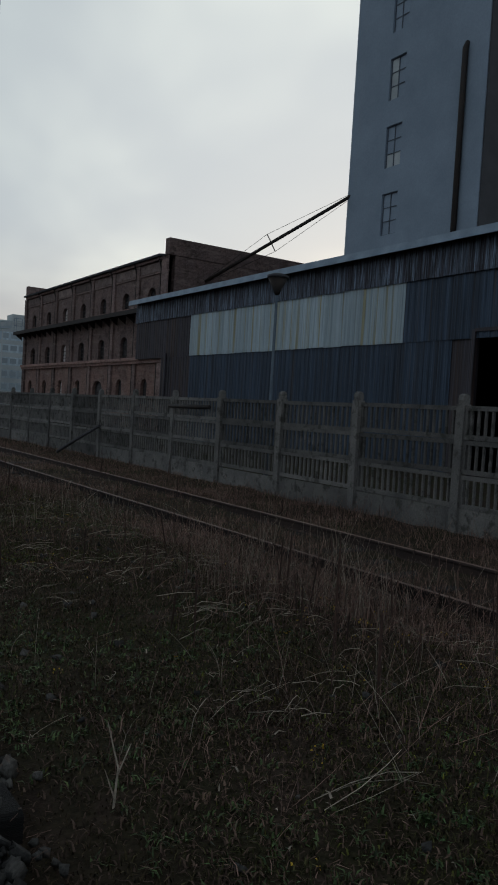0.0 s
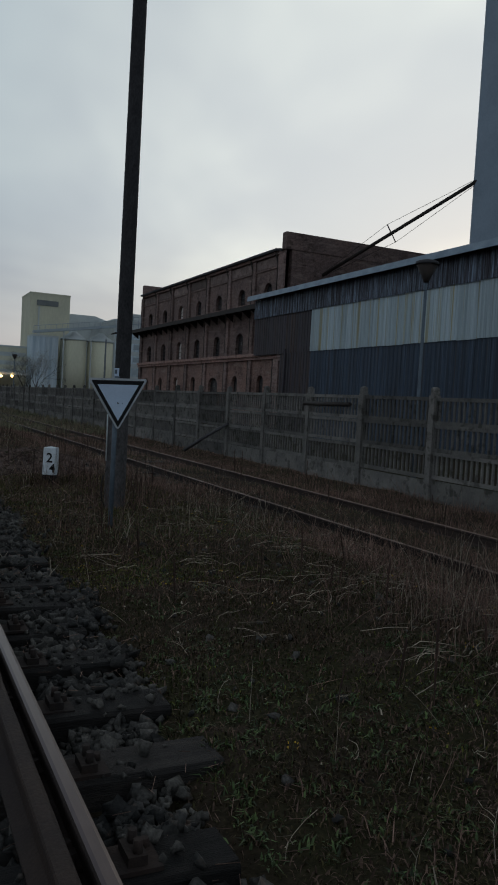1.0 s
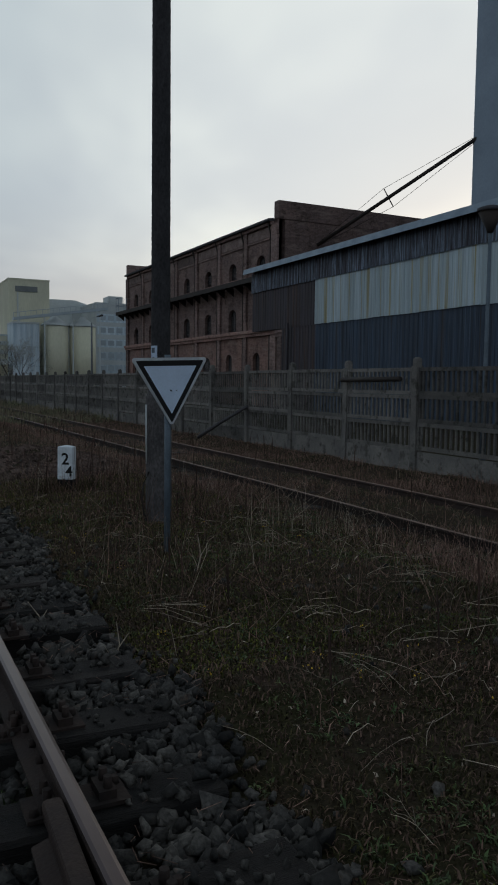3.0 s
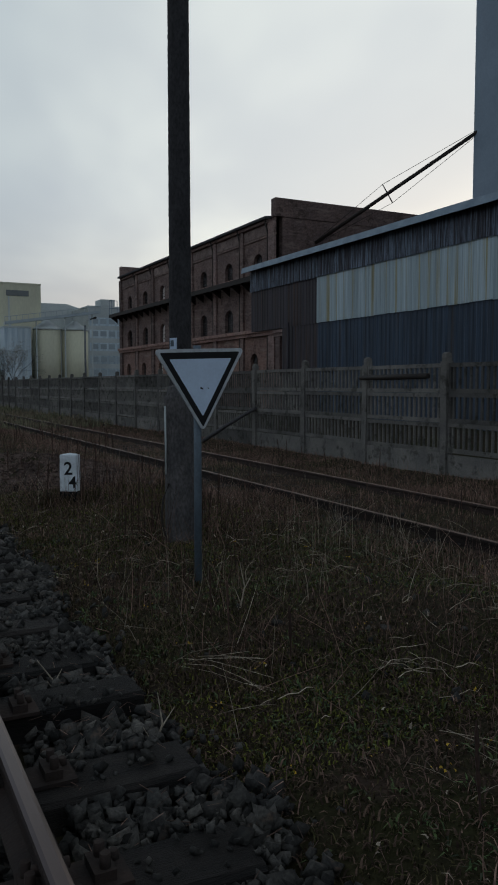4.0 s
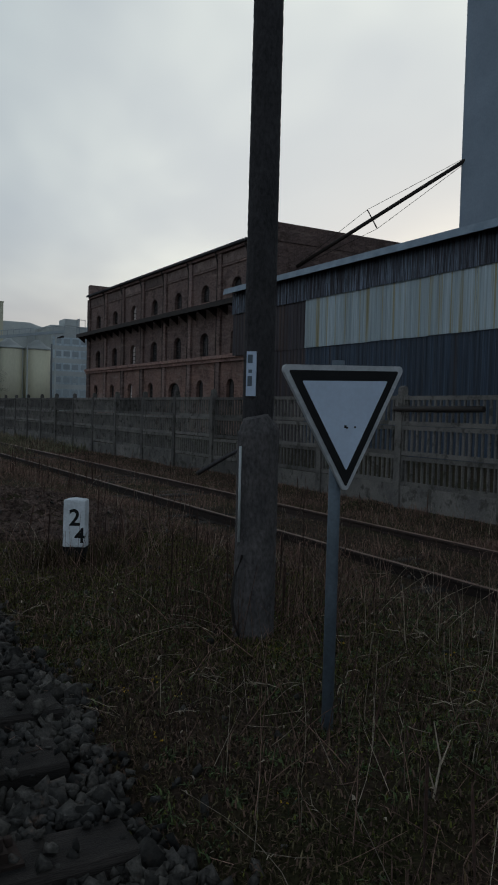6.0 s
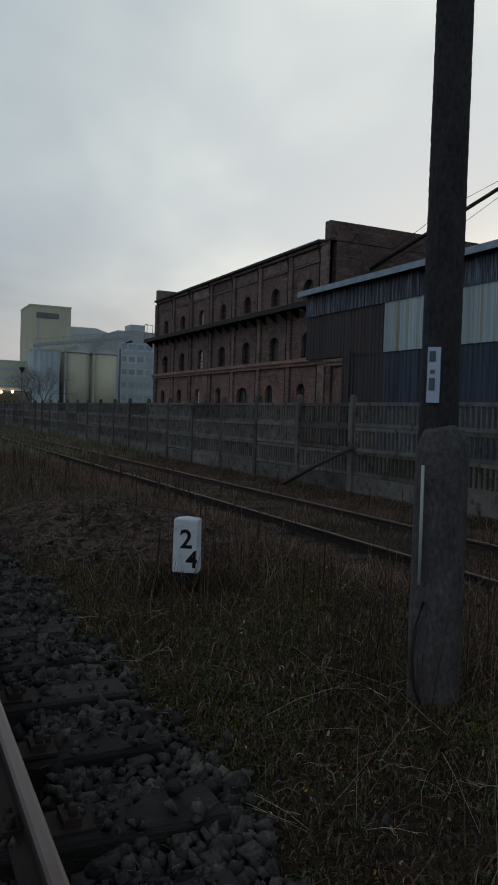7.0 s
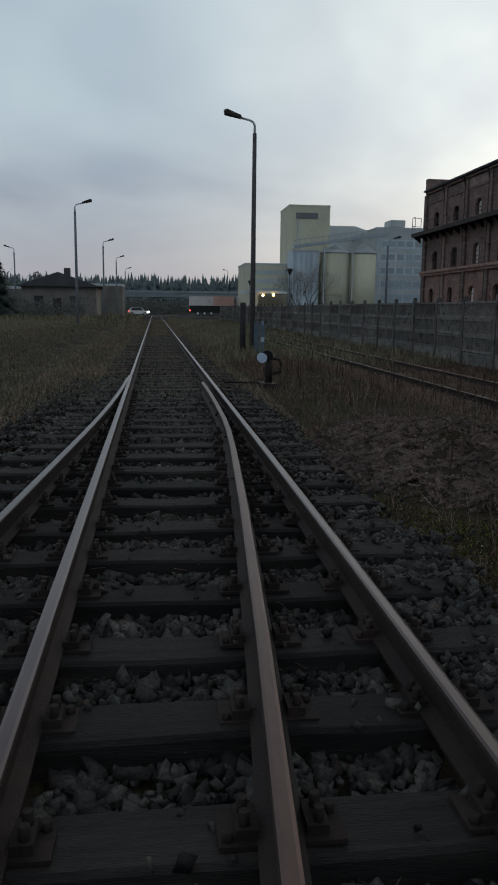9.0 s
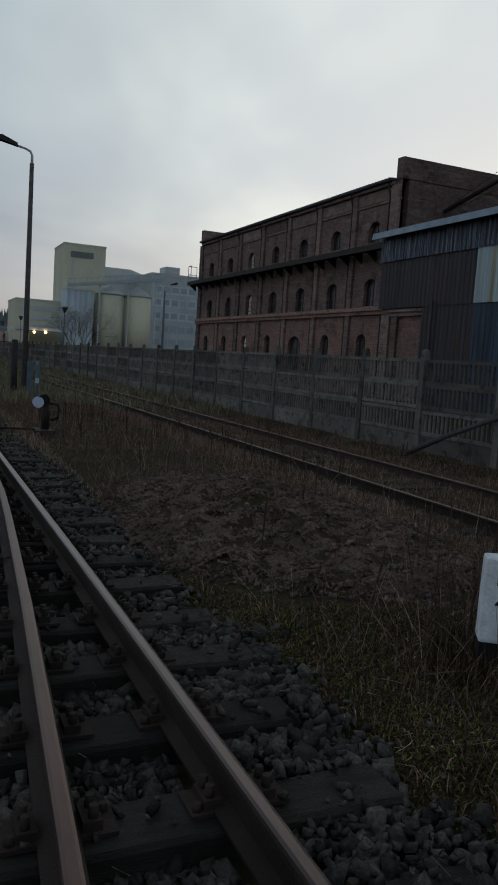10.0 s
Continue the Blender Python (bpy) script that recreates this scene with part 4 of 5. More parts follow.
part("tail_light", bm, M_TAIL, truck, "red tail light switched on")

car = thing("car", pose(-5.4, 157.5, 0.16), "pale hatchback car with its lights on", "car")
bm = bmesh.new()
prism(bm, [(0, 0.3), (3.9, 0.3), (3.95, 0.75), (3.0, 0.95), (2.4, 1.45), (0.6, 1.5), (0.05, 0.95)], 0, 1.7)
part("body", bm, M_CAR, car, bevel=0.06)
bm = bmesh.new()
prism(bm, [(0.5, 0.95), (2.85, 0.95), (2.35, 1.40), (0.75, 1.42)], -0.02, -0.005)
part("window", bm, M_GLASS, car)
for x in (0.75, 3.1):
    wheel(car, x, -0.02, 0.32)
bm = bmesh.new()
box(bm, 3.55, 4.0, -0.05, 0.35, 0.55, 0.85)
part("headlight", bm, M_HEAD, car, "lit headlight")
bm = bmesh.new()
box(bm, -0.04, 0.12, -0.04, 0.3, 0.65, 0.9)
part("tail_light", bm, M_TAIL, car, "red tail light switched on")


# ---- lamps and poles ----
def street_lamp(x, y, height, side, reach, label, scale=1.0, ground=0.05):
    t = thing("street_lamp", pose(x, y, ground), label, "street lamp", group="street lamps")
    bm = bmesh.new()
    tube(bm, [(0, 0, -0.1), (0, 0, height * 0.5), (0, 0, height)], [0.095, 0.082, 0.066], 12)
    # poles beyond 50 m take the colour with haze in it
    part("pole", bm, M_CONCD if y < 50 else M_LAMPFAR, t)
    bm = bmesh.new()
    top = height + 0.42
    tube(bm, [(0, 0, height - 0.1), (0, 0, height + 0.25), (side * 0.06, 0, top - 0.06), (side * 0.2, 0, top), (side * reach * 0.6, 0, top + 0.08)], [0.045, 0.04, 0.038, 0.036, 0.034], 8)
    part("arm", bm, M_SILOG, t)
    bm = bmesh.new()
    x0, x1 = side * reach * 0.45, side * reach * 1.05
    prism(bm, [(x0, top + 0.03), (x0 * 1.05, top + 0.12), (x1 * 0.9, top + 0.30), (x1, top + 0.27), (x1 * 0.98, top + 0.14)], -0.11, 0.11)
    part("lamp_head", bm, M_IRON, t, "dark lamp head", bevel=0.02)


street_lamp(2.84, 36.0, 7.2, -1, 0.98, "tall dark concrete street lamp with a bent arm")
street_lamp(-5.1, 57.0, 7.0, 1, 0.95, "tall concrete street lamp in the meadow")
street_lamp(-5.2, 84.0, 7.1, 1, 0.95, "tall concrete street lamp beside the cottage")
street_lamp(-5.1, 107.0, 7.1, 1, 0.95, "distant concrete street lamp beside the line")
street_lamp(-5.0, 134.0, 7.1, 1, 0.95, "distant concrete street lamp beside the line")
street_lamp(-14.8, 93.0, 7.0, -1, 0.95, "concrete street lamp behind the garden fence")
street_lamp(14.0, 165.0, 8.6, -1, 0.95, "distant concrete street lamp beside the road")


def yard_lamp(x, y, h, label):
    t = thing("yard_lamp", pose(x, y, 0.05), label, "lamp", group="yard lamps")
    bm = bmesh.new()
    tube(bm, [(0, 0, -0.05), (0, 0, 1.2), (0, 0, 1.25), (0, 0, h - 0.35)], [0.05, 0.048, 0.032, 0.028], 10)
    part("pole", bm, M_POST, t)
    bm = bmesh.new()
    tube(bm, [(0, 0, h - 0.34), (0, 0, h - 0.27), (0, 0, h - 0.03)], [0.045, 0.07, 0.19], 20)
    part("shade", bm, M_IRON, t, "dark funnel-shaped lamp shade")
    bm = bmesh.new()
    tube(bm, [(0, 0, h - 0.03), (0, 0, h + 0.02), (0, 0, h + 0.06)], [0.205, 0.205, 0.09], 20)
    part("cap", bm, M_ROOF, t)


yard_lamp(8.45, 12.25, 4.1, "funnel-shaped yard lamp on a thin rusty pole behind the fence")
yard_lamp(8.45, 61.0, 4.1, "distant funnel-shaped yard lamp behind the fence")
yard_lamp(8.45, 83.0, 4.1, "distant funnel-shaped yard lamp behind the fence")
street_lamp(16.6, 66.0, 6.2, 1, 0.9, "yard street lamp with a pale head beside the brick factory")

pole = thing("utility_pole", pose(2.455, 10.36, 0.0), "dark weathered pole strapped to a thick concrete stub", "pole")
bm = bmesh.new()
rp = random.Random(21)
zs = [0.3 + 0.025 * i for i in range(300)] + [8.0, 8.8, 9.5]
tube(bm, [(0.045 + rp.uniform(-0.001, 0.001), 0.06, z) for z in zs], [(0.099 - 0.0022 * z) * (1 + rp.uniform(-0.006, 0.006) + 0.008 * (i % 2)) for i, z in enumerate(zs)], 18)
part("pole_shaft", bm, M_POLE, pole)
bm = bmesh.new()
zs = [-0.2 + 0.0225 * i for i in range(70)][:69] + [1.36, 1.385, 1.41, 1.43, 1.445]
rings = [(0.126 * (1 + rp.uniform(-0.012, 0.012) + 0.016 * (i % 2)) * (1.0 if z < 1.36 else max(0.35, 1 - 4.5 * (z - 1.36)))) for i, z in enumerate(zs)]
tube(bm, [(-0.012 - (0.0 if z < 1.36 else 0.25 * (z - 1.36)), -0.05, z) for z in zs], rings, 14)
part("stub", bm, M_CONCD, pole, "rough dark ribbed concrete stub")
bm = bmesh.new()
prism(bm, [(-0.031, 1.57), (0.031, 1.57), (0.031, 1.84), (-0.031, 1.84)], -0.012, 0.0)
plate = part("plaque", bm, M_WHITE, pole, "small white plate with dark marks", at=pose(-0.038, 0.005, 0.0, 0, 0, -52))
for k, (a, b, w) in enumerate(((1.77, 1.82, 0.022), (1.63, 1.69, 0.020), (1.71, 1.73, 0.016))):
    bm = bmesh.new()
    box(bm, -w, w * 0.4, -0.016, -0.012, a, b)
    part("mark", bm, M_POST, plate)
bm = bmesh.new()
tube(bm, [(-0.152, -0.09, 0.70), (-0.156, -0.09, 1.27)], [0.008, 0.008], 6)
part("rod", bm, M_SILOG, pole, "thin pale steel rod")
bm = bmesh.new()
tube(bm, [(-0.13, -0.10, 0.62), (-0.19, -0.12, 0.50), (-0.21, -0.13, 0.36), (-0.19, -0.13, 0.22), (-0.12, -0.13, 0.08), (-0.08, -0.13, 0.0)], [0.009] * 6, 6)
part("earth_wire", bm, M_IRON, pole, "dark bowed earth wire")

# ---- triangular sign ----
sign = thing("triangle_sign", pose(2.093, 8.925, 0.05, 0, -2.0, -1), "white triangular sign with a black band on a steel post", "sign")
bm = bmesh.new()
tube(bm, [(-0.065, 0.045, -0.2), (0, 0.045, 1.655)], [0.026, 0.026], 12)
part("post", bm, M_POST, sign, "blue-grey steel post")


def tri(w, top, drop, r, n=5):
    """Rounded triangle, point down: outline in x and z."""
    c = [(-w / 2 + r * 1.5, top - r), (w / 2 - r * 1.5, top - r), (0, top - drop + r * 2.1)]
    pts = []
    for (x, z), a0, a1 in ((c[0], 210, 90), (c[1], 90, -30), (c[2], -30, -150)):
        for i in range(n + 1):
            t = radians(a0 + (a1 - a0) * i / n)
            pts.append((x + r * math.cos(t), z + r * math.sin(t)))
    return pts


bm = bmesh.new()
prism(bm, tri(0.632, 1.632, 0.548, 0.020), -0.008, 0.008)
plate = part("plate", bm, M_EDGE, sign, "white reflective plate")
bm = bmesh.new()
prism(bm, tri(0.563, 1.610, 0.492, 0.006), -0.0105, -0.0085)
part("band", bm, M_BLACKMATT, plate, "black triangular band")
bm = bmesh.new()
prism(bm, tri(0.437, 1.567, 0.378, 0.004), -0.0125, -0.0108)
part("field", bm, M_WHITE, plate, "plain pale field with a few chips")
for x, z, s in ((-0.005, 1.375, 0.006), (0.004, 1.37, 0.004), (0.045, 1.372, 0.004)):
    bm = bmesh.new()
    box(bm, x - s, x + s, -0.0138, -0.0127, z - s, z + s)
    part("chip", bm, M_BLACKMATT, plate)
bm = bmesh.new()
box(bm, -0.04, 0.04, 0.008, 0.075, 1.55, 1.58)
box(bm, -0.04, 0.04, 0.008, 0.075, 1.25, 1.28)
part("clamp", bm, M_POST, sign)

# ---- hectometre stone ----
stone = thing("marker_stone", pose(2.165, 12.97, 0.06, 0, 0, -33), "whitewashed stone distance marker with black numerals in weeds", "marker stone")
bm = bmesh.new()
box(bm, -0.098, 0.098, -0.078, 0.050, -0.1, 0.18)
part("base", bm, M_BLACKMATT, stone, "black painted base", bevel=0.012)
bm = bmesh.new()
box(bm, -0.108, 0.108, -0.088, 0.060, 0.18, 0.575)
f = max(bm.faces, key=lambda q: q.calc_center_median().z)
bmesh.ops.inset_region(bm, faces=[f], thickness=0.022)
bmesh.ops.translate(bm, verts=f.verts, vec=(0, 0, 0.022))
bmesh.ops.poke(bm, faces=[f], offset=0.018)
for v in bm.verts:
    v.co.x, v.co.y = v.co.x * (0.97 - 0.10 * v.co.z), v.co.y * (0.97 - 0.10 * v.co.z)
part("body", bm, M_WASH, stone, bevel=0.014)
for text, x, z, size in (("2", -0.050, 0.375, 0.205), ("4", 0.008, 0.225, 0.185)):
    cu = bpy.data.curves.new("numeral", "FONT")
    cu.body, cu.size, cu.extrude, cu.offset, cu.resolution_u = text, size, 0.002, 0.0035, 4
    tmp = bpy.data.objects.new("numeral", cu)
    me = bpy.data.meshes.new_from_object(tmp)
    me.materials.append(M_BLACKMATT)
    bpy.data.objects.remove(tmp)
    part("numeral", me, None, stone, "black painted numeral", at=pose(x * 0.93, -0.0835, z, 90, 0, 0))

# ---- switch stand ----
stand = thing("switch_stand", pose(1.55, 23.4, 0.05), "black iron switch stand with a white counterweight disc", "switch stand")
bm = bmesh.new()
box(bm, -0.14, 0.14, -0.3, 0.3, 0, 0.10)
tube(bm, [(0.02, 0, 0.1), (0.02, 0, 0.62)], [0.075, 0.055], 10)
part("stand", bm, M_IRON, stand)
bm = bmesh.new()
tube(bm, [(-0.12, -0.02, 0.62), (0.08, -0.02, 0.55), (0.22, -0.02, 0.53), (0.25, -0.02, 0.44), (0.22, -0.02, 0.30), (0.10, -0.02, 0.26)], [0.030] * 6, 8)
part("lever", bm, M_IRON, stand)
bm = bmesh.new()
tube(bm, [(-0.12, -0.14, 0.56), (-0.12, -0.06, 0.56)], [0.09, 0.09], 24)
part("counterweight", bm, M_WHITE, stand, "white painted disc")
bm = bmesh.new()
tube(bm, [(-0.02, -0.11, 0.60), (-0.02, -0.03, 0.60)], [0.095, 0.095], 20)
part("counterweight", bm, M_BLACKMATT, stand, "black painted disc")
bm = bmesh.new()
tube(bm, [(-0.1, 0.15, 0.08), (-0.8, 0.15, 0.09)], [0.02, 0.02], 6)
part("rod", bm, M_RUST, stand)

post = thing("marker_post", pose(2.22, 29.0, 0.05), "thin post with a small blue and white plate", "post")
bm = bmesh.new()
tube(bm, [(0, 0, 0), (0, 0, 1.15)], [0.035, 0.035], 8)
part("shaft", bm, M_POST, post)
bm = bmesh.new()
box(bm, -0.055, 0.055, -0.05, -0.036, 0.55, 1.05)
part("plate", bm, M_POST, post)
bm = bmesh.new()
box(bm, -0.045, 0.045, -0.056, -0.051, 0.62, 0.74)
part("label", bm, M_SILOB, post)
bm = bmesh.new()
tube(bm, [(2.28, 34.0, 0), (2.28, 34.0, 1.7)], [0.10, 0.09], 9)
whole("stump_post", bm, M_POLE, "thick dark wooden post cut off short", "post")
bm = bmesh.new()
box(bm, 2.52, 2.68, 33.0, 33.03, 0.05, 1.1)
whole("marker_board", bm, M_POST, "small blue-grey marker board standing in the weeds", "marker")

# ---- ballast and earth ----
def chunk():
    v = np.array([(x, y, z) for x in (-1, 1) for y in (-1, 1) for z in (-1, 1)], float) * 0.72
    f = np.array([(0, 1, 3), (0, 3, 2), (4, 6, 7), (4, 7, 5), (0, 4, 5), (0, 5, 1), (2, 3, 7), (2, 7, 6), (0, 2, 6), (0, 6, 4), (1, 5, 7), (1, 7, 3)])
    return v, f


def stones(name, X, Y, Z, R, material, label, category, flat=0.75, jag=0.42):
    v0, f0 = chunk()
    n = len(X)
    v = v0[None] + rng_np.uniform(-jag, jag, (n, 8, 3))
    v *= np.stack([rng_np.uniform(1.0, 1.7, n), rng_np.uniform(0.9, 1.4, n), rng_np.uniform(flat - 0.15, flat + 0.2, n)], -1)[:, None]
    q = rng_np.normal(size=(n, 4)) * np.array([1, 0.6, 0.6, 1.0])
    q /= np.linalg.norm(q, axis=1, keepdims=True)
    w, x, y, z = q.T
    M = np.stack([1 - 2 * (y * y + z * z), 2 * (x * y - z * w), 2 * (x * z + y * w), 2 * (x * y + z * w), 1 - 2 * (x * x + z * z), 2 * (y * z - x * w), 2 * (x * z - y * w), 2 * (y * z + x * w), 1 - 2 * (x * x + y * y)], -1).reshape(n, 3, 3)
    v = np.einsum("nij,nkj->nki", M, v) * R[:, None, None] + np.stack([X, Y, Z], -1)[:, None]
    f = (f0[None] + 8 * np.arange(n)[:, None, None]).reshape(-1, 3)
    return bulk(name, v.reshape(-1, 3), f, material, label, category)


def bed_of_stones():
    n = 150000
    X, Y = rng_np.uniform(-2.5, 1.5, n), rng_np.uniform(0.2, 25, n)
    edge = bed_edge(X, Y) + 0.08 * rng_np.normal(size=n)
    ok = (X < edge) & (X > -2.35 + 0.15 * fbm(X, Y, 2.0, 4.0)) & (rng_np.random(n) < np.where(Y > 14, 0.45, 1.0))
    near = np.abs((Y + 4.66 + 0.3025) % 0.605 - 0.3025)
    on_wood = (near < 0.135) & (X < 1.03)
    ok &= ~on_wood | (rng_np.random(n) < np.where(X > 0.66, 0.14, 0.03))
    for x in (TRACK_L, TRACK_R):
        ok &= np.abs(X - x) > 0.085
    X, Y, on_wood = X[ok], Y[ok], on_wood[ok]
    R = np.clip(rng_np.lognormal(-4.06, 0.38, len(X)), 0.008, 0.040) * np.where(on_wood, 0.7, 1)
    Z = -0.016 + rng_np.uniform(0, 0.036, len(X)) + np.where(on_wood, 0.108, 0) + 0.042 * ((X > 0.6) & ~on_wood) + 0.055 * step(15.0, 18.0, Y) * (X < 0.6)
    stones("ballast", X, Y, Z, R, M_STONE, "grey and brown crushed stone track ballast", "gravel")


bed_of_stones()
n = 22000
a, r = rng_np.uniform(0, 2 * np.pi, n), np.sqrt(rng_np.random(n))
X, Y = 2.6 + 1.6 * r * np.cos(a), 16.2 + 2.5 * r * np.sin(a)
k = 44
gx, gy = np.meshgrid(np.linspace(-1, 1, k), np.linspace(-1, 1, k), indexing="ij")
inside = np.sqrt(gx ** 2 + gy ** 2) + 0.10 * fbm(gx * 4, gy * 4, 1.3, 2.0) < 0.94
gx, gy = 2.6 + 1.6 * gx, 16.2 + 2.5 * gy
i = (np.arange(k - 1)[:, None] * k + np.arange(k - 1)[None])[inside[:-1, :-1] & inside[1:, 1:]]
heap = bulk("earth_patch", np.stack([gx, gy, ground_z(gx, gy) + 0.006 + 0.008 * fbm(gx, gy, 13.0, 3.0)], -1).reshape(-1, 3), np.stack([i, i + k, i + k + 1, i + 1], -1), M_DIRT, "low patch of bare dug brown earth", "earth")
heap["kind"] = "structure"
stones("earth_clods", X, Y, ground_z(X, Y) + 0.005, np.clip(rng_np.lognormal(-5.0, 0.6, n), 0.003, 0.026), M_DIRT, "loose brown clods of freshly dug earth", "earth", 0.6, 0.45)
n = 500
X, Y = rng_np.uniform(1.1, 5.5, n), rng_np.uniform(1, 16, n)
stones("loose_stones", X, Y, ground_z(X, Y) + 0.01, np.clip(rng_np.lognormal(-4.2, 0.4, n), 0.007, 0.026), M_STONE, "loose stones strewn among the weeds", "gravel")


# ---- plants ----
def blades(name, X, Y, height, width, material, label, category, bend=0.6, zoff=0.0):
    n = len(X)
    Z = ground_z(X, Y) - 0.01 + zoff
    a, h = rng_np.uniform(0, 2 * np.pi, n), height
    d, s = np.stack([np.cos(a), np.sin(a)], -1), np.stack([-np.sin(a), np.cos(a)], -1)
    lean = rng_np.uniform(0.1, 1.0, n) * bend
    base = np.stack([X, Y, Z], -1)
    mid = base + np.concatenate([d * (h * lean * 0.35)[:, None], (h * 0.6)[:, None]], 1)
    tip = base + np.concatenate([d * (h * lean)[:, None], (h * (1 - 0.35 * lean))[:, None]], 1)
    w = np.concatenate([s * width[:, None], np.zeros((n, 1))], 1)
    V = np.stack([base - w, base + w, mid - 0.75 * w, mid + 0.75 * w, tip], 1).reshape(-1, 3)
    F = (np.array([(0, 1, 3), (0, 3, 2), (2, 3, 4)])[None] + 5 * np.arange(n)[:, None, None]).reshape(-1, 3)
    return bulk(name, V, F, material, label, category)


def stems(name, P, R, material, label, category):
    """Thin three-sided stems: P (n, k, 3) points, R (n, k) radii."""
    n, k, _ = P.shape
    d = P[:, -1] - P[:, 0]
    d /= np.linalg.norm(d, axis=1, keepdims=True) + 1e-9
    up = np.where(np.abs(d[:, 2:]) > 0.8, np.array([[1.0, 0, 0]]), np.array([[0, 0, 1.0]]))
    a = np.cross(d, up)
    a /= np.linalg.norm(a, axis=1, keepdims=True)
    b = np.cross(d, a)
    ring = np.stack([math.cos(t) * a + math.sin(t) * b for t in (0, 2.094, 4.189)], 1)
    V = (P[:, :, None] + R[:, :, None, None] * ring[:, None]).reshape(-1, 3)
    F = []
    for i in range(k - 1):
        for j in range(3):
            F.append((3 * i + j, 3 * i + (j + 1) % 3, 3 * i + 3 + (j + 1) % 3, 3 * i + 3 + j))
    F = (np.array(F)[None] + 3 * k * np.arange(n)[:, None, None]).reshape(-1, 4)
    return bulk(name, V, F, material, label, category)


def scatter(n, x0, x1, y0, y1, patch=0.9, thin=0.0, seed=0.0):
    """Uneven scatter over the railway land, off the ballast, the siding's rails and the earth heap."""
    X, Y = rng_np.uniform(x0, x1, n), rng_np.uniform(y0, y1, n)
    f = fbm(X, Y, patch, seed)
    ok = f + rng_np.normal(size=n) * 0.35 > thin
    heap = ((X - 2.3) / 1.3) ** 2 + ((Y - 16.2) / 2.5) ** 2
    ok &= (heap > 1) | (rng_np.random(n) < 0.06)
    ok &= (X > bed_edge(X, Y)) | (X < -2.35 + 0.3 * fbm(X, Y, 1.3, 6.0)) | (rng_np.random(n) < 0.015)
    for x in (4.93, 6.335):
        ok &= np.abs(X - x) > 0.13
    ok &= (np.abs(X - 5.6) > 1.0) | (rng_np.random(n) < 0.5)
    lane = -13.5 - (Y - 40) * 0.205
    ok &= (X > -9) | (np.abs(X - lane) > 2.6 + (Y - 40) * 0.012)
    return X[ok], Y[ok]


def upright(X, Y, h, lean, r0, k=4, curve=0.15):
    n = len(X)
    a = rng_np.uniform(0, 2 * np.pi, n)
    t = np.linspace(0, 1, k)
    off = (lean * h)[:, None] * t[None] + (curve * h * rng_np.normal(size=n))[:, None] * t[None] ** 2
    P = np.stack([X[:, None] + off * np.cos(a)[:, None], Y[:, None] + off * np.sin(a)[:, None], (ground_z(X, Y) - 0.01)[:, None] + h[:, None] * t[None] * np.sqrt(np.maximum(1 - lean ** 2, 0.05))[:, None]], -1)
    return P, r0[:, None] * (1 - 0.65 * t[None])


U = rng_np.uniform
X, Y = scatter(170000, 0.8, 5.2, 0.6, 14, thin=-0.45)
n = len(X)
blades("grass", X, Y, U(0.015, 0.055, n) * (1 + 0.5 * fbm(X, Y, 1.7, 3.0)), U(0.0018, 0.0045, n), M_GRASS, "short dull green winter grass between the tracks", "grass", 1.4)
X, Y = scatter(190000, 1.2, 8.0, 8, 34, thin=-0.4, seed=1.0)
n = len(X)
blades("grass", X, Y, U(0.015, 0.06, n), U(0.002, 0.0045, n), M_GRASSM, "short dull green winter grass beside the siding", "grass", 1.3)
X, Y = scatter(120000, 1.2, 8.0, 1, 45, thin=-0.15, seed=2.0)
n = len(X)
blades("dead_grass", X, Y, U(0.025, 0.10, n) * (1 + 0.5 * fbm(X, Y, 0.8, 5.0)), U(0.0015, 0.0035, n), M_BROWN, "brown dead grass tufts on the railway land", "grass", 1.4)
X, Y = scatter(60000, 1.3, 9.0, 30, 110, thin=-0.5, seed=2.0)
n = len(X)
blades("dead_grass", X, Y, U(0.1, 0.35, n), U(0.006, 0.014, n), M_GRASSL, "dull dead grass beside the distant line", "grass", 0.8)
X, Y = scatter(330000, -16, -2.0, 11, 75, thin=-0.9, seed=4.0)
n = len(X)
blades("meadow_grass", X, Y, U(0.03, 0.11, n) * (1 + 0.7 * fbm(X, Y, 0.9, 2.0)), U(0.003, 0.006, n), M_GRASSL, "rough yellow-green meadow grass beside the line", "grass", 1.6)
X, Y = scatter(60000, -16, -2.0, 11, 75, thin=0.1, seed=7.0)
n = len(X)
blades("dead_grass", X, Y, U(0.05, 0.17, n), U(0.002, 0.005, n), M_BROWNL, "brown dead grass in the meadow", "grass", 1.5)
X, Y = scatter(26000, -45, -2.2, 60, 150, thin=-0.5, seed=4.0)
n = len(X)
blades("meadow_grass", X, Y, U(0.15, 0.5, n), U(0.015, 0.03, n), M_GRASSL, "rough meadow grass in the distance", "grass", 0.8)
n = 170000
X, Y = U(-2.7, 1.3, n), 17.0 + 92 * rng_np.random(n) ** 2.3
ok = (np.abs(X - TRACK_L) > 0.07) & (np.abs(X - TRACK_R) > 0.07)
X, Y = X[ok], Y[ok]
n = len(X)
cut = n // 3
high = U(0.09, 0.21, n) * (0.25 + 0.75 * step(18.0, 23.0, Y)) * step(16.8, 18.0, Y)
blades("track_grass", X[:cut], Y[:cut], high[:cut], U(0.003, 0.009, cut), M_BROWNL, "dead grass grown over the distant track bed", "grass", 0.9)
blades("track_grass", X[cut:], Y[cut:], high[cut:], U(0.003, 0.009, n - cut), M_GRASSL, "dull grass grown over the distant track bed", "grass", 0.9)
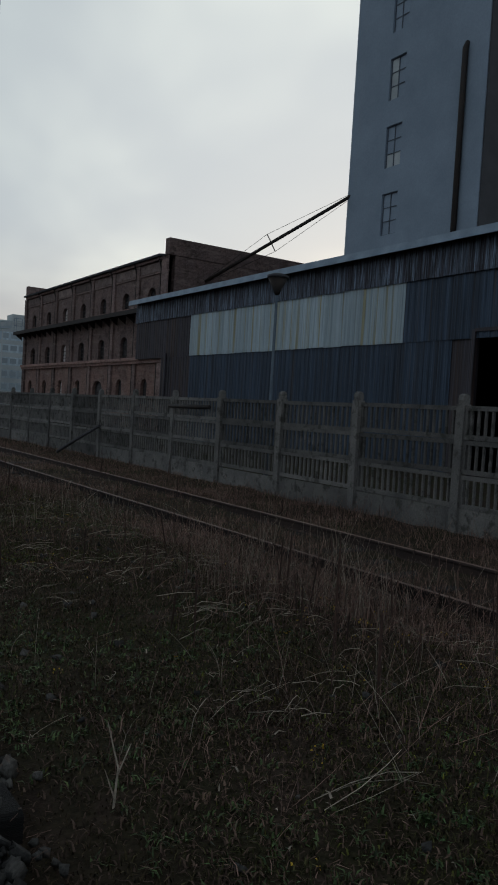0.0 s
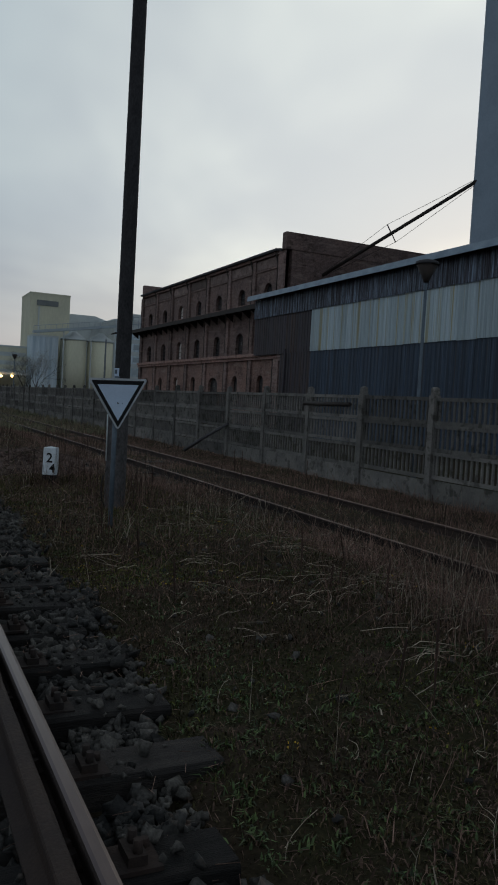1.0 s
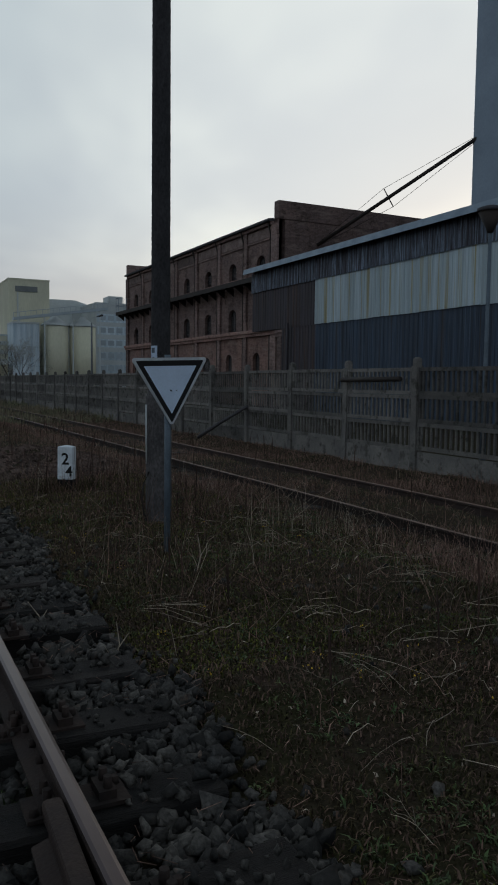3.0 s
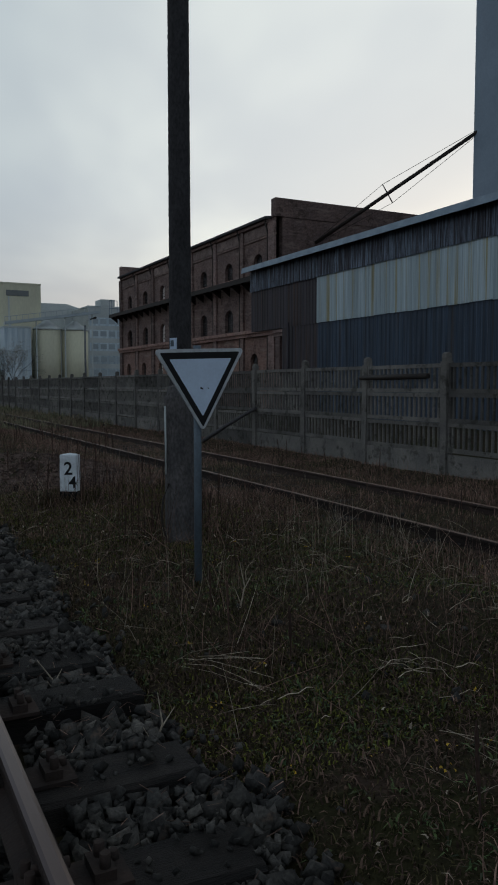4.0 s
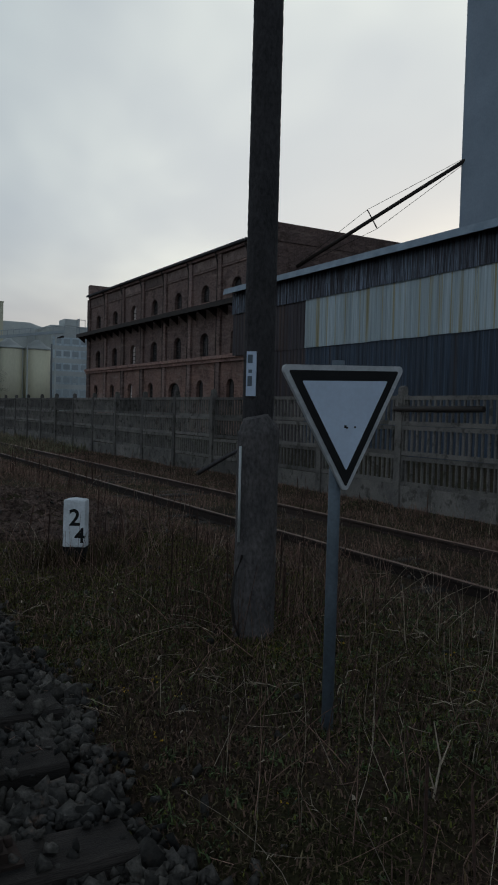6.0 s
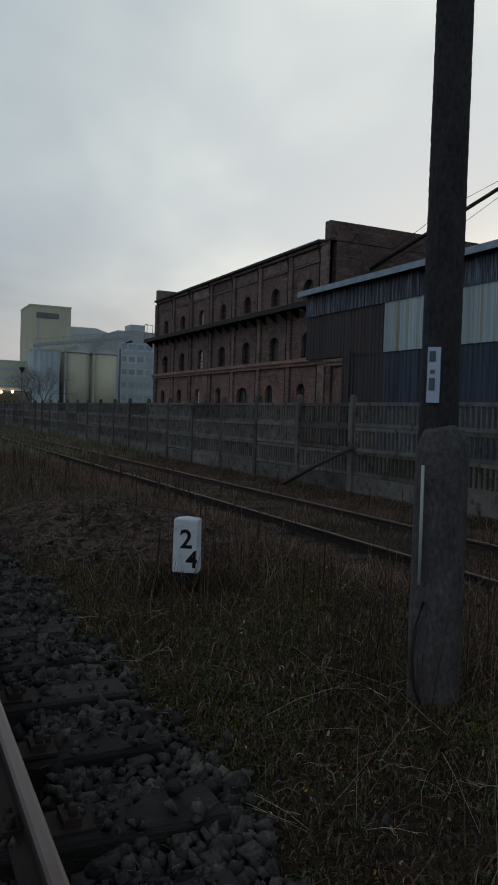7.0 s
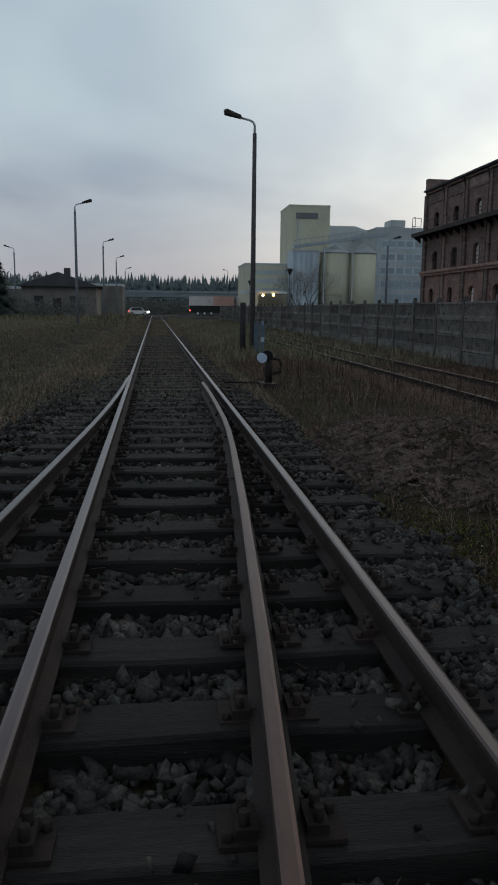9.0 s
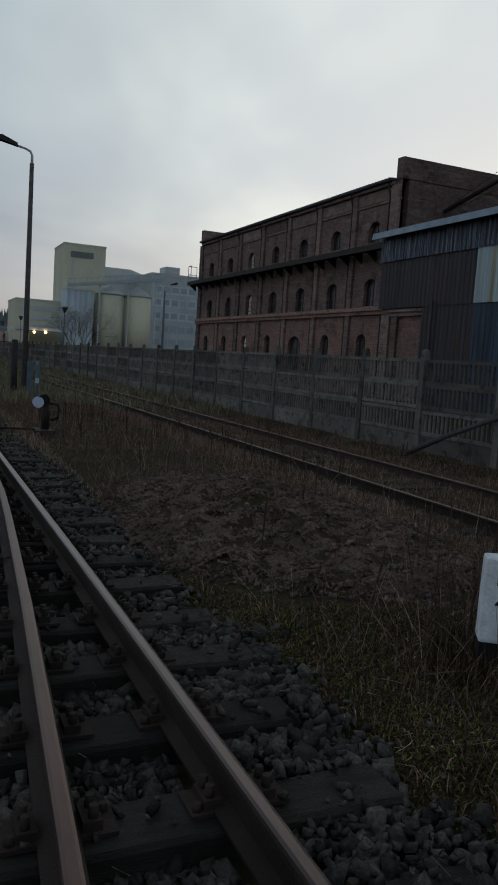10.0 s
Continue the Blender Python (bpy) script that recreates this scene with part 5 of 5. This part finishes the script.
# small green tufts between the sleepers
n = 2600
c = rng_np.integers(0, 34, n)
cx, cy = U(-1.9, 1.0, 34), U(5, 22, 34)
cx[:16], cy[:16] = U(-0.9, -0.1, 16), np.where(np.arange(16) < 10, 14.39, 15.60) + U(-0.10, 0.10, 16)
X, Y = cx[c] + rng_np.normal(size=n) * 0.07, cy[c] + rng_np.normal(size=n) * 0.05
blades("track_weeds", X, Y, U(0.03, 0.10, n), U(0.002, 0.006, n), M_LEAF, "small green weeds growing in the ballast", "weeds", 0.8)

# cushions of olive moss beside the ballast
X, Y = scatter(150000, 0.9, 4.2, 6.5, 15.5, patch=0.8, thin=-0.15, seed=21.0)
n = len(X)
blades("moss", X, Y, U(0.006, 0.028, n), U(0.002, 0.005, n), M_MOSS, "olive-green moss and low weeds", "moss", 1.8, zoff=U(0.0, 0.02, n))
X, Y = scatter(30000, 0.9, 4.2, 0.8, 6.5, patch=0.8, thin=0.3, seed=22.0)
n = len(X)
blades("moss", X, Y, U(0.006, 0.028, n), U(0.002, 0.005, n), M_MOSS, "olive-green moss and low weeds", "moss", 1.8, zoff=U(0.0, 0.02, n))

n = 900
a, r = U(0, 2 * np.pi, n), U(0.10, 0.34, n)
X, Y = 2.16 + r * np.cos(a), 12.99 + r * np.sin(a)
blades("tuft", X, Y, U(0.05, 0.17, n), U(0.002, 0.005, n), M_GRASS, "green tuft growing round the marker stone", "grass", 0.8)

# leafy rosettes
c, per = 2600, 14
cx, cy = scatter(c * 2, 0.95, 4.6, 0.8, 12, patch=1.4, thin=0.0, seed=6.0)
cx, cy = np.repeat(cx, per), np.repeat(cy, per)
n = len(cx)
blades("weed_leaves", cx + rng_np.normal(size=n) * 0.018, cy + rng_np.normal(size=n) * 0.018, U(0.012, 0.05, n), U(0.003, 0.007, n), M_LEAF, "low leafy green weeds", "weeds", 1.6)

# yellow flower heads
c = 100
cx, cy = scatter(c * 3, 1.25, 4.0, 1.0, 10, thin=0.1, seed=8.0)
cx, cy = cx[:c], cy[:c]
per = 5
n = len(cx) * per
X, Y = np.repeat(cx, per) + rng_np.normal(size=n) * 0.022, np.repeat(cy, per) + rng_np.normal(size=n) * 0.022
blades("yellow_flowers", X, Y, U(0.006, 0.012, n), U(0.003, 0.006, n), M_FLOWER, "small yellow wild flowers", "flowers", 1.2, zoff=np.repeat(U(0.05, 0.14, len(cx)), per) + U(-0.015, 0.015, n))
P, R = upright(cx, cy, U(0.06, 0.15, len(cx)), U(0, 0.2, len(cx)), np.full(len(cx), 0.002))
stems("flower_stems", P, R, M_LEAF, "thin green flower stems", "flowers")

X, Y = scatter(170000, 0.8, 6.0, 0.8, 15, thin=-0.6, seed=14.0)
n = len(X)
blades("plant_litter", X, Y, U(0.008, 0.035, n), U(0.0015, 0.005, n), M_LITTER, "red-brown scraps of dead leaves and stalks", "leaves", 2.2, zoff=U(0.0, 0.03, n))

X, Y = scatter(95000, 3.7, 8.0, 3, 30, patch=0.7, thin=-0.2, seed=25.0)
n = len(X)
blades("brown_weeds", X, Y, U(0.03, 0.18, n) * np.where(Y > 15, 0.7, 1.0) * (1 + 0.5 * fbm(X, Y, 0.8, 5.0)), U(0.0014, 0.0036, n), M_BROWNL, "red-brown withered weeds along the siding", "weeds", 1.2)

# standing dead stems
X, Y = scatter(52000, 1.4, 7.9, 2.0, 40, patch=0.5, thin=0.0, seed=3.0)
n = len(X)
P, R = upright(X, Y, (0.04 + 0.40 * rng_np.random(n) ** 2.8) * np.where(Y > 14, 0.6, 1.0) * (1 + 0.35 * fbm(X, Y, 0.6, 1.0)) * np.where(np.abs(X - 5.4) < 1.4, 0.7, 1.0), U(0.1, 0.95, n), U(0.0010, 0.0022, n) * (1 + Y / 16))
stems("dead_stems", P, R, M_BROWN, "thin brown dead stems standing in the weeds", "weeds")
X, Y = scatter(2600, 1.3, 7.6, 1.2, 24, patch=0.7, thin=0.1, seed=5.0)
n = len(X)
P, R = upright(X, Y, U(0.12, 0.5, n), U(0.1, 0.8, n), U(0.0012, 0.0024, n), 5, 0.3)
stems("straw", P, R, M_STRAW, "pale dry straw leaning in the weeds", "straw")

# flattened heaps of long straw
parts_p = []
for cx, cy, ang, count, spread, length in ((3.3, 6.2, 0.4, 110, 0.55, 0.9), (4.2, 5.3, 0.2, 90, 0.5, 0.8), (3.0, 4.6, -0.1, 60, 0.4, 0.7), (2.3, 2.9, 0.1, 26, 0.25, 0.5), (3.6, 7.8, 0.6, 80, 0.5, 0.8), (2.2, 7.0, -0.35, 24, 0.25, 0.6),
                                      (3.1, 8.6, -0.5, 24, 0.5, 0.5), (2.6, 9.4, 0.5, 12, 0.3, 0.4), (1.8, 9.9, -0.6, 10, 0.2, 0.4), (3.4, 10.5, 0.2, 26, 0.5, 0.5), (4.0, 3.4, 0.3, 70, 0.5, 0.8), (1.35, 9.75, -0.5, 9, 0.2, 0.4), (2.0, 5.6, 0.5, 24, 0.3, 0.5)):
    for _ in range(int(count * 0.7)):
        x, y = cx + rnd.gauss(0, spread), cy + rnd.gauss(0, spread * 0.7)
        t, L = ang + rnd.gauss(0, 0.55), length * rnd.uniform(0.12, 0.45)
        arc, sag = rnd.uniform(0.0, 0.035), rnd.gauss(0, 0.35)
        pts = []
        for k in range(5):
            s = k / 4 - 0.5
            px, py = x + L * s * math.cos(t) - sag * L * (s * s) * math.sin(t), y + L * s * math.sin(t) + sag * L * (s * s) * math.cos(t)
            pts.append((px, py, float(ground_z(px, py)) + 0.02 + arc * (1 - 3.2 * s * s) + 0.02 * rnd.random()))
        parts_p.append(pts)
P = np.array(parts_p)
stems("flattened_straw", P, np.repeat(U(0.0010, 0.0030, len(P))[:, None], 5, 1) * np.array([1, 1, 0.95, 0.8, 0.5]), M_STRAW, "flattened pale straw lying in swathes", "straw")

# dark seed spires, rough along their length
sx, sy = scatter(900, 1.6, 7.2, 3, 26, patch=0.6, thin=0.1, seed=9.0)
sx, sy = np.concatenate([sx, [3.1, 3.4, 2.9, 2.49, 2.49]]), np.concatenate([sy, [4.2, 4.6, 5.2, 2.92, 2.59]])
n = len(sx)
h = U(0.22, 0.55, n)
h[-5:] = (0.5, 0.55, 0.42, 0.84, 0.50)
P, R = upright(sx, sy, h, U(0, 0.18, n), U(0.005, 0.010, n), 12, 0.05)
R = R * 0 + U(0.004, 0.009, n)[:, None] * np.where(np.arange(12) < 4, 0.55, np.where(np.arange(12) % 2, 1.25, 0.8))[None]
R[-2:] *= 1.5
R[:, -1] = 0.001
stems("seed_spires", P, R, M_DARKSTEM, "dark dead seed spires of tall weeds", "weeds")
# weeds close about the marker stone, the pole and the switch stand
parts_p = []
for cx, cy, count, spread, hh in ((2.12, 12.55, 16, 0.16, 0.6), (2.6, 10.6, 34, 0.30, 0.75), (2.2, 10.4, 26, 0.25, 0.6), (2.1, 8.9, 18, 0.2, 0.4), (1.7, 23.0, 20, 0.4, 0.6), (2.5, 19.5, 14, 0.5, 0.55), (3.4, 20.5, 18, 0.7, 0.6), (2.6, 13.6, 30, 0.4, 0.7), (-5.5, 30, 30, 0.5, 1.3), (-4.0, 26, 24, 0.6, 1.0)):
    for _ in range(count):
        x, y, H = cx + rnd.gauss(0, spread), cy + rnd.gauss(0, spread), hh * rnd.uniform(0.4, 1.1)
        a, l = rnd.uniform(0, 6.28), rnd.uniform(0, 0.3)
        parts_p.append([(x + l * H * s * math.cos(a), y + l * H * s * math.sin(a), float(ground_z(x, y)) - 0.01 + H * s) for s in (0, 0.3, 0.65, 1)])
P = np.array(parts_p)
stems("tall_dead_weeds", P, U(0.002, 0.0045, len(P))[:, None] * np.array([1, 0.9, 0.75, 0.4]), M_DARKSTEM, "tall dark dead weeds in clumps", "weeds")

n = 450
X, Y = scatter(n * 2, 1.15, 5.0, 0.8, 14, thin=-0.3, seed=12.0)
n = len(X)
blades("dry_leaf_litter", X, Y, U(0.008, 0.03, n), U(0.003, 0.008, n), M_STRAW, "pale dry leaf scraps on the ground", "leaves", 2.0, zoff=U(0.01, 0.04, n))

parts_p = []
for cx, cy, count, spread, hh in ((3.9, 4.27, 60, 0.22, 0.62), (3.2, 5.0, 40, 0.25, 0.5), (4.6, 6.0, 60, 0.4, 0.6), (2.45, 8.3, 12, 0.12, 0.35), (3.6, 9.3, 40, 0.4, 0.5)):
    for _ in range(count):
        x, y, H = cx + rnd.gauss(0, spread), cy + rnd.gauss(0, spread), hh * rnd.uniform(0.35, 1.1)
        a, l = rnd.uniform(0, 6.28), rnd.uniform(0, 0.45)
        parts_p.append([(x + l * H * s * s * math.cos(a), y + l * H * s * s * math.sin(a), float(ground_z(x, y)) - 0.01 + H * s) for s in (0, 0.35, 0.7, 1)])
P = np.array(parts_p)
stems("standing_straw", P, U(0.0012, 0.0024, len(P))[:, None] * np.array([1, 0.9, 0.7, 0.4]), M_STRAW, "thin pale straw standing in loose clumps", "straw")

parts_p = []
for cx, cy, count, spread, hh in ((3.9, 4.4, 420, 0.42, 0.55), (3.2, 5.2, 220, 0.4, 0.42), (4.5, 6.0, 260, 0.5, 0.5), (4.3, 7.6, 200, 0.5, 0.45), (2.75, 10.3, 160, 0.3, 0.5), (2.2, 13.2, 90, 0.35, 0.45), (3.8, 11.5, 200, 0.6, 0.45)):
    for _ in range(count):
        x, y, H = cx + rnd.gauss(0, spread), cy + rnd.gauss(0, spread), hh * rnd.uniform(0.2, 1.1)
        a, l = rnd.uniform(0, 6.28), rnd.uniform(0.1, 0.9)
        parts_p.append([(x + l * H * s * math.cos(a), y + l * H * s * math.sin(a), float(ground_z(x, y)) - 0.01 + H * s * (1 - 0.3 * l * s)) for s in (0, 0.35, 0.7, 1)])
P = np.array(parts_p)
stems("withered_stems", P, U(0.0012, 0.0026, len(P))[:, None] * np.array([1, 0.9, 0.7, 0.4]), M_BROWN, "tangled red-brown withered stems in clumps", "weeds")

# branched dead stalks fallen across the weeds, short ones on the ballast
parts_p = []
for _ in range(190):
    x, y = rnd.uniform(1.2, 4.8), 2.6 + 10 * rnd.random()
    t, L, rise = rnd.uniform(0, 6.28), rnd.uniform(0.10, 0.30), rnd.uniform(0.01, 0.16)
    z = float(ground_z(x, y)) + 0.015
    bow = rnd.gauss(0, 0.06)

    def on_stalk(s):
        return Vector((x + L * s * math.cos(t) - bow * s * s * math.sin(t), y + L * s * math.sin(t) + bow * s * s * math.cos(t), z + rise * s * (1.3 - 0.5 * s)))

    parts_p.append([tuple(on_stalk(s)) for s in (0, 0.35, 0.7, 1)])
    for _ in range(rnd.randint(1, 4)):
        s0, side = rnd.uniform(0.35, 0.9), t + rnd.choice((-1, 1)) * rnd.uniform(0.4, 0.9)
        p, b = on_stalk(s0), L * rnd.uniform(0.15, 0.4)
        parts_p.append([tuple(p + Vector((b * q * math.cos(side), b * q * math.sin(side), b * q * rnd.uniform(0.0, 0.5)))) for q in (0, 0.35, 0.7, 1)])
for x0, y0, x1, y1, count in ((1.39, 7.64, 1.62, 7.12, 7), (2.01, 6.45, 2.06, 5.80, 6), (1.44, 7.72, 1.68, 7.42, 4), (1.76, 2.06, 2.16, 1.93, 8), (2.12, 9.77, 1.86, 9.25, 3), (0.89, 10.09, 1.15, 9.99, 4),
                              (1.60, 10.40, 2.10, 10.52, 5), (2.11, 10.86, 2.28, 10.32, 4), (1.18, 10.03, 1.30, 9.60, 6), (1.82, 5.24, 1.90, 4.85, 4), (1.38, 7.68, 1.72, 7.71, 3)):
    for _ in range(max(2, count // 2)):
        dx, dy, bow, lift = rnd.gauss(0, 0.04), rnd.gauss(0, 0.04), rnd.gauss(0, 0.18), rnd.uniform(0.01, 0.05)
        pts = []
        for q in (0, 0.35, 0.7, 1):
            px, py = x0 + dx + (x1 - x0) * q - bow * (y1 - y0) * q * q, y0 + dy + (y1 - y0) * q + bow * (x1 - x0) * q * q
            pts.append((px, py, float(ground_z(px, py)) + 0.02 + lift * math.sin(2.4 * q)))
        parts_p.append(pts)
        u, w, b = Vector(pts[1]), Vector(pts[2]), rnd.uniform(0.06, 0.16)
        e = ((w - u).normalized() + Vector((rnd.gauss(0, 0.5), rnd.gauss(0, 0.5), 0.1))).normalized()
        parts_p.append([tuple(w + e * b * q) for q in (0, 0.35, 0.7, 1)])
P = np.array(parts_p)
stems("dry_stalks", P, U(0.0009, 0.0021, len(P))[:, None] * np.array([1, 0.9, 0.75, 0.5]), M_STRAW, "pale branched dead stalks fallen across the weeds", "straw")
n = 5200
X, Y = U(-1.6, 1.25, n), U(2.0, 19, n)
a, L = U(0, 6.28, n), U(0.02, 0.09, n)
keep = fbm(X, Y, 1.6, 31.0) + 0.5 * rng_np.normal(size=n) > 0.15
for x in (TRACK_L, TRACK_R):
    keep &= np.abs(X - x) > 0.1
X, Y, a, L = X[keep], Y[keep], a[keep], L[keep]
t = np.linspace(-0.5, 0.5, 3)[None]
P = np.stack([X[:, None] + (L * np.cos(a))[:, None] * t, Y[:, None] + (L * np.sin(a))[:, None] * t, U(0.05, 0.085, len(X))[:, None] + U(-0.02, 0.02, (len(X), 1)) * t + 0.028 * (X > 0.6)[:, None]], -1)
stems("track_litter", P, np.repeat(U(0.0007, 0.0017, len(X))[:, None], 3, 1), M_BROWN, "brown bits of dead stalk strewn over the ballast", "straw")

# forked pale twigs lying on the stones
for x, y, h, lean in ((1.13, 2.46, 0.30, 0.0), (1.02, 7.05, 0.22, 0.25), (0.80, 7.75, 0.18, -0.3), (2.02, 8.3, 0.26, 0.15)):
    bm = bmesh.new()
    z = float(ground_z(x, y))
    tube(bm, [(0, 0, -0.01), (0.01 + lean * h * 0.5, 0, h * 0.45), (-0.03 + lean * h, 0.02, h)], [0.005, 0.004, 0.002], 5)
    tube(bm, [(0.01 + lean * h * 0.4, 0, h * 0.38), (0.06 + lean * h * 0.6, 0.01, h * 0.7)], [0.0035, 0.0015], 5)
    tube(bm, [(0.0, 0, h * 0.1), (-0.05, -0.02, h * 0.5)], [0.0035, 0.0015], 5)
    whole("twig", bm, M_STRAW, "pale forked dry twig standing in the gravel", "twig", at=pose(x, y, z + 0.02))


# ---- trees ----
def clump_crown(centres, spread, size, per):
    """Many small ragged leaf pieces round given centres."""
    n = len(centres) * per
    c = np.repeat(np.array(centres), per, 0) + np.clip(rng_np.normal(size=(n, 3)), -1.5, 1.5) * spread
    V = (c[:, None] + rng_np.normal(size=(n, 3, 3)) * size).reshape(-1, 3)
    return V, np.arange(3 * n).reshape(-1, 3)


def woods(name, spots, label, material=M_WOODS):
    VV, FF, k = [], [], 0
    for x, y, h, kind in spots:
        z0 = 0.0
        cs = []
        if kind == "pine":
            # ragged tiers of drooping branches round one stem
            V, F, sides = [], [], 8
            for i in range(5):
                t0, k0 = 0.18 + 0.16 * i, len(V)
                r = h * 0.155 * (1.02 - t0) ** 0.9
                V.append((x + rnd.gauss(0, 0.05), y, h * min(1.0, t0 + 0.26)))
                for j in range(sides):
                    a, q = 6.283 * j / sides + rnd.uniform(-0.2, 0.2), r * rnd.uniform(0.55, 1.25)
                    V.append((x + q * math.cos(a), y + q * math.sin(a), h * (t0 + rnd.uniform(-0.04, 0.05))))
                F += [(k0, k0 + 1 + j, k0 + 1 + (j + 1) % sides) for j in range(sides)]
            V, F = np.array(V), np.array(F)
        else:
            for i in range(8):
                cs.append((x + rnd.gauss(0, h * 0.3), y + rnd.gauss(0, h * 0.3), z0 + h * rnd.uniform(0.25, 0.85)))
            V, F = clump_crown(cs, h * 0.10, h * 0.030, 44)
        tr = np.array([(x - h * 0.012, y, 0), (x + h * 0.012, y, 0), (x, y, h * 0.9)])
        VV += [V, tr]
        FF += [F + k, np.array([(0, 1, 2)]) + k + len(V)]
        k += len(V) + 3
    return bulk(name, np.concatenate(VV), np.concatenate(FF), material, label, "woods")


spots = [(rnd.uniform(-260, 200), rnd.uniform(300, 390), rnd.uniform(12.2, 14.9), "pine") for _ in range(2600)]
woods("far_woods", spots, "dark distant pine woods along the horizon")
# the dense interior of the woods
xs = np.arange(-420, 420, 2.5)
tops = 12.3 + 0.9 * fbm(xs, xs * 0, 0.11, 3.0) + rng_np.uniform(-0.7, 0.7, len(xs))
V = np.concatenate([np.stack([xs, np.full(len(xs), 345.0), np.full(len(xs), -1.0)], -1), np.stack([xs, np.full(len(xs), 347.0), tops], -1), np.stack([xs, np.full(len(xs), 395.0), tops], -1)])
i = np.arange(len(xs) - 1)
F = np.concatenate([np.stack([i + k * len(xs), i + 1 + k * len(xs), i + 1 + (k + 1) * len(xs), i + (k + 1) * len(xs)], -1) for k in (0, 1)])
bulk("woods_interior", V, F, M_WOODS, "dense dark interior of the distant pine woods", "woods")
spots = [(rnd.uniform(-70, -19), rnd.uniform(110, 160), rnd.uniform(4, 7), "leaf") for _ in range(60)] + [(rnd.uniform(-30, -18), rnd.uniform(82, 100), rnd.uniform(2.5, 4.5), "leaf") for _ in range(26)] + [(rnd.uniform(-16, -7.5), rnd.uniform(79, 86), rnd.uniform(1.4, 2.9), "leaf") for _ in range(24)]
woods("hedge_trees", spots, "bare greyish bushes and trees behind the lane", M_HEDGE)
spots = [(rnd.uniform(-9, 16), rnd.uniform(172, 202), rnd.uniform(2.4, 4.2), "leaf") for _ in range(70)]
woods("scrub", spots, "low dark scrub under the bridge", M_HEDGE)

fir = thing("fir_tree", pose(-13.9, 76, 0.4), "dark green fir tree with drooping branches", "tree")
bm = bmesh.new()
tube(bm, [(0, 0, 0), (0, 0, 3), (0, 0, 6.4)], [0.16, 0.10, 0.02], 8)
part("trunk", bm, M_BARK, fir)
n = 9500
t = rng_np.random(n) ** 1.35
a = U(0, 2 * np.pi, n)
whorl = np.clip(np.floor(t * 24) / 24 + rng_np.normal(size=n) * 0.012, 0, 0.995)
rad = (2.05 * (1 - whorl) ** 0.85 + 0.10) * np.sqrt(rng_np.random(n)) * (1 + 0.25 * np.sin(a * 5 + whorl * 40))
c = np.stack([rad * np.cos(a), rad * np.sin(a), 0.5 + 5.9 * whorl - 0.28 * rad + U(-0.08, 0.08, n)], -1)
out_d = np.stack([np.cos(a), np.sin(a), np.full(n, -0.45)], -1)
side = np.stack([-np.sin(a), np.cos(a), np.zeros(n)], -1)
V = np.stack([c - 0.12 * side, c + 0.12 * side, c + out_d * 0.36], 1).reshape(-1, 3)
ob = bulk("crown", V, np.arange(3 * n).reshape(-1, 3), M_FIR, "", "")
for key in ("label", "category", "kind"):
    if key in ob:
        del ob[key]
ob.parent = fir

bush = thing("blossoming_tree", pose(11.3, 70.5, 0.0), "small leafless tree with pale blossom behind the fence", "tree")
bm = bmesh.new()
tips = []


def limb(p, d, length, r, depth):
    q = p + d * length
    tube(bm, [p, p.lerp(q, 0.5) + Vector((rnd.gauss(0, 0.04), rnd.gauss(0, 0.04), 0)), q], [r, r * 0.8, r * 0.6], 5, False)
    if depth == 0:
        tips.append(q)
        return
    for _ in range(3):
        e = (d + Vector((rnd.gauss(0, 0.55), rnd.gauss(0, 0.55), rnd.gauss(0.1, 0.3)))).normalized()
        limb(q, e, length * rnd.uniform(0.55, 0.85), r * 0.55, depth - 1)


for k in range(5):
    limb(Vector((rnd.gauss(0, 0.1), rnd.gauss(0, 0.1), 0)), Vector((rnd.gauss(0, 0.3), rnd.gauss(0, 0.3), 1)).normalized(), 1.7, 0.05, 4)
part("trunk", bm, M_BARK, bush)
V, F = clump_crown([tuple(q) for q in tips], 0.16, 0.028, 14)
ob = bulk("crown", V, F, M_BLOSSOM, "", "")
for key in ("label", "category", "kind"):
    if key in ob:
        del ob[key]
ob.parent = bush
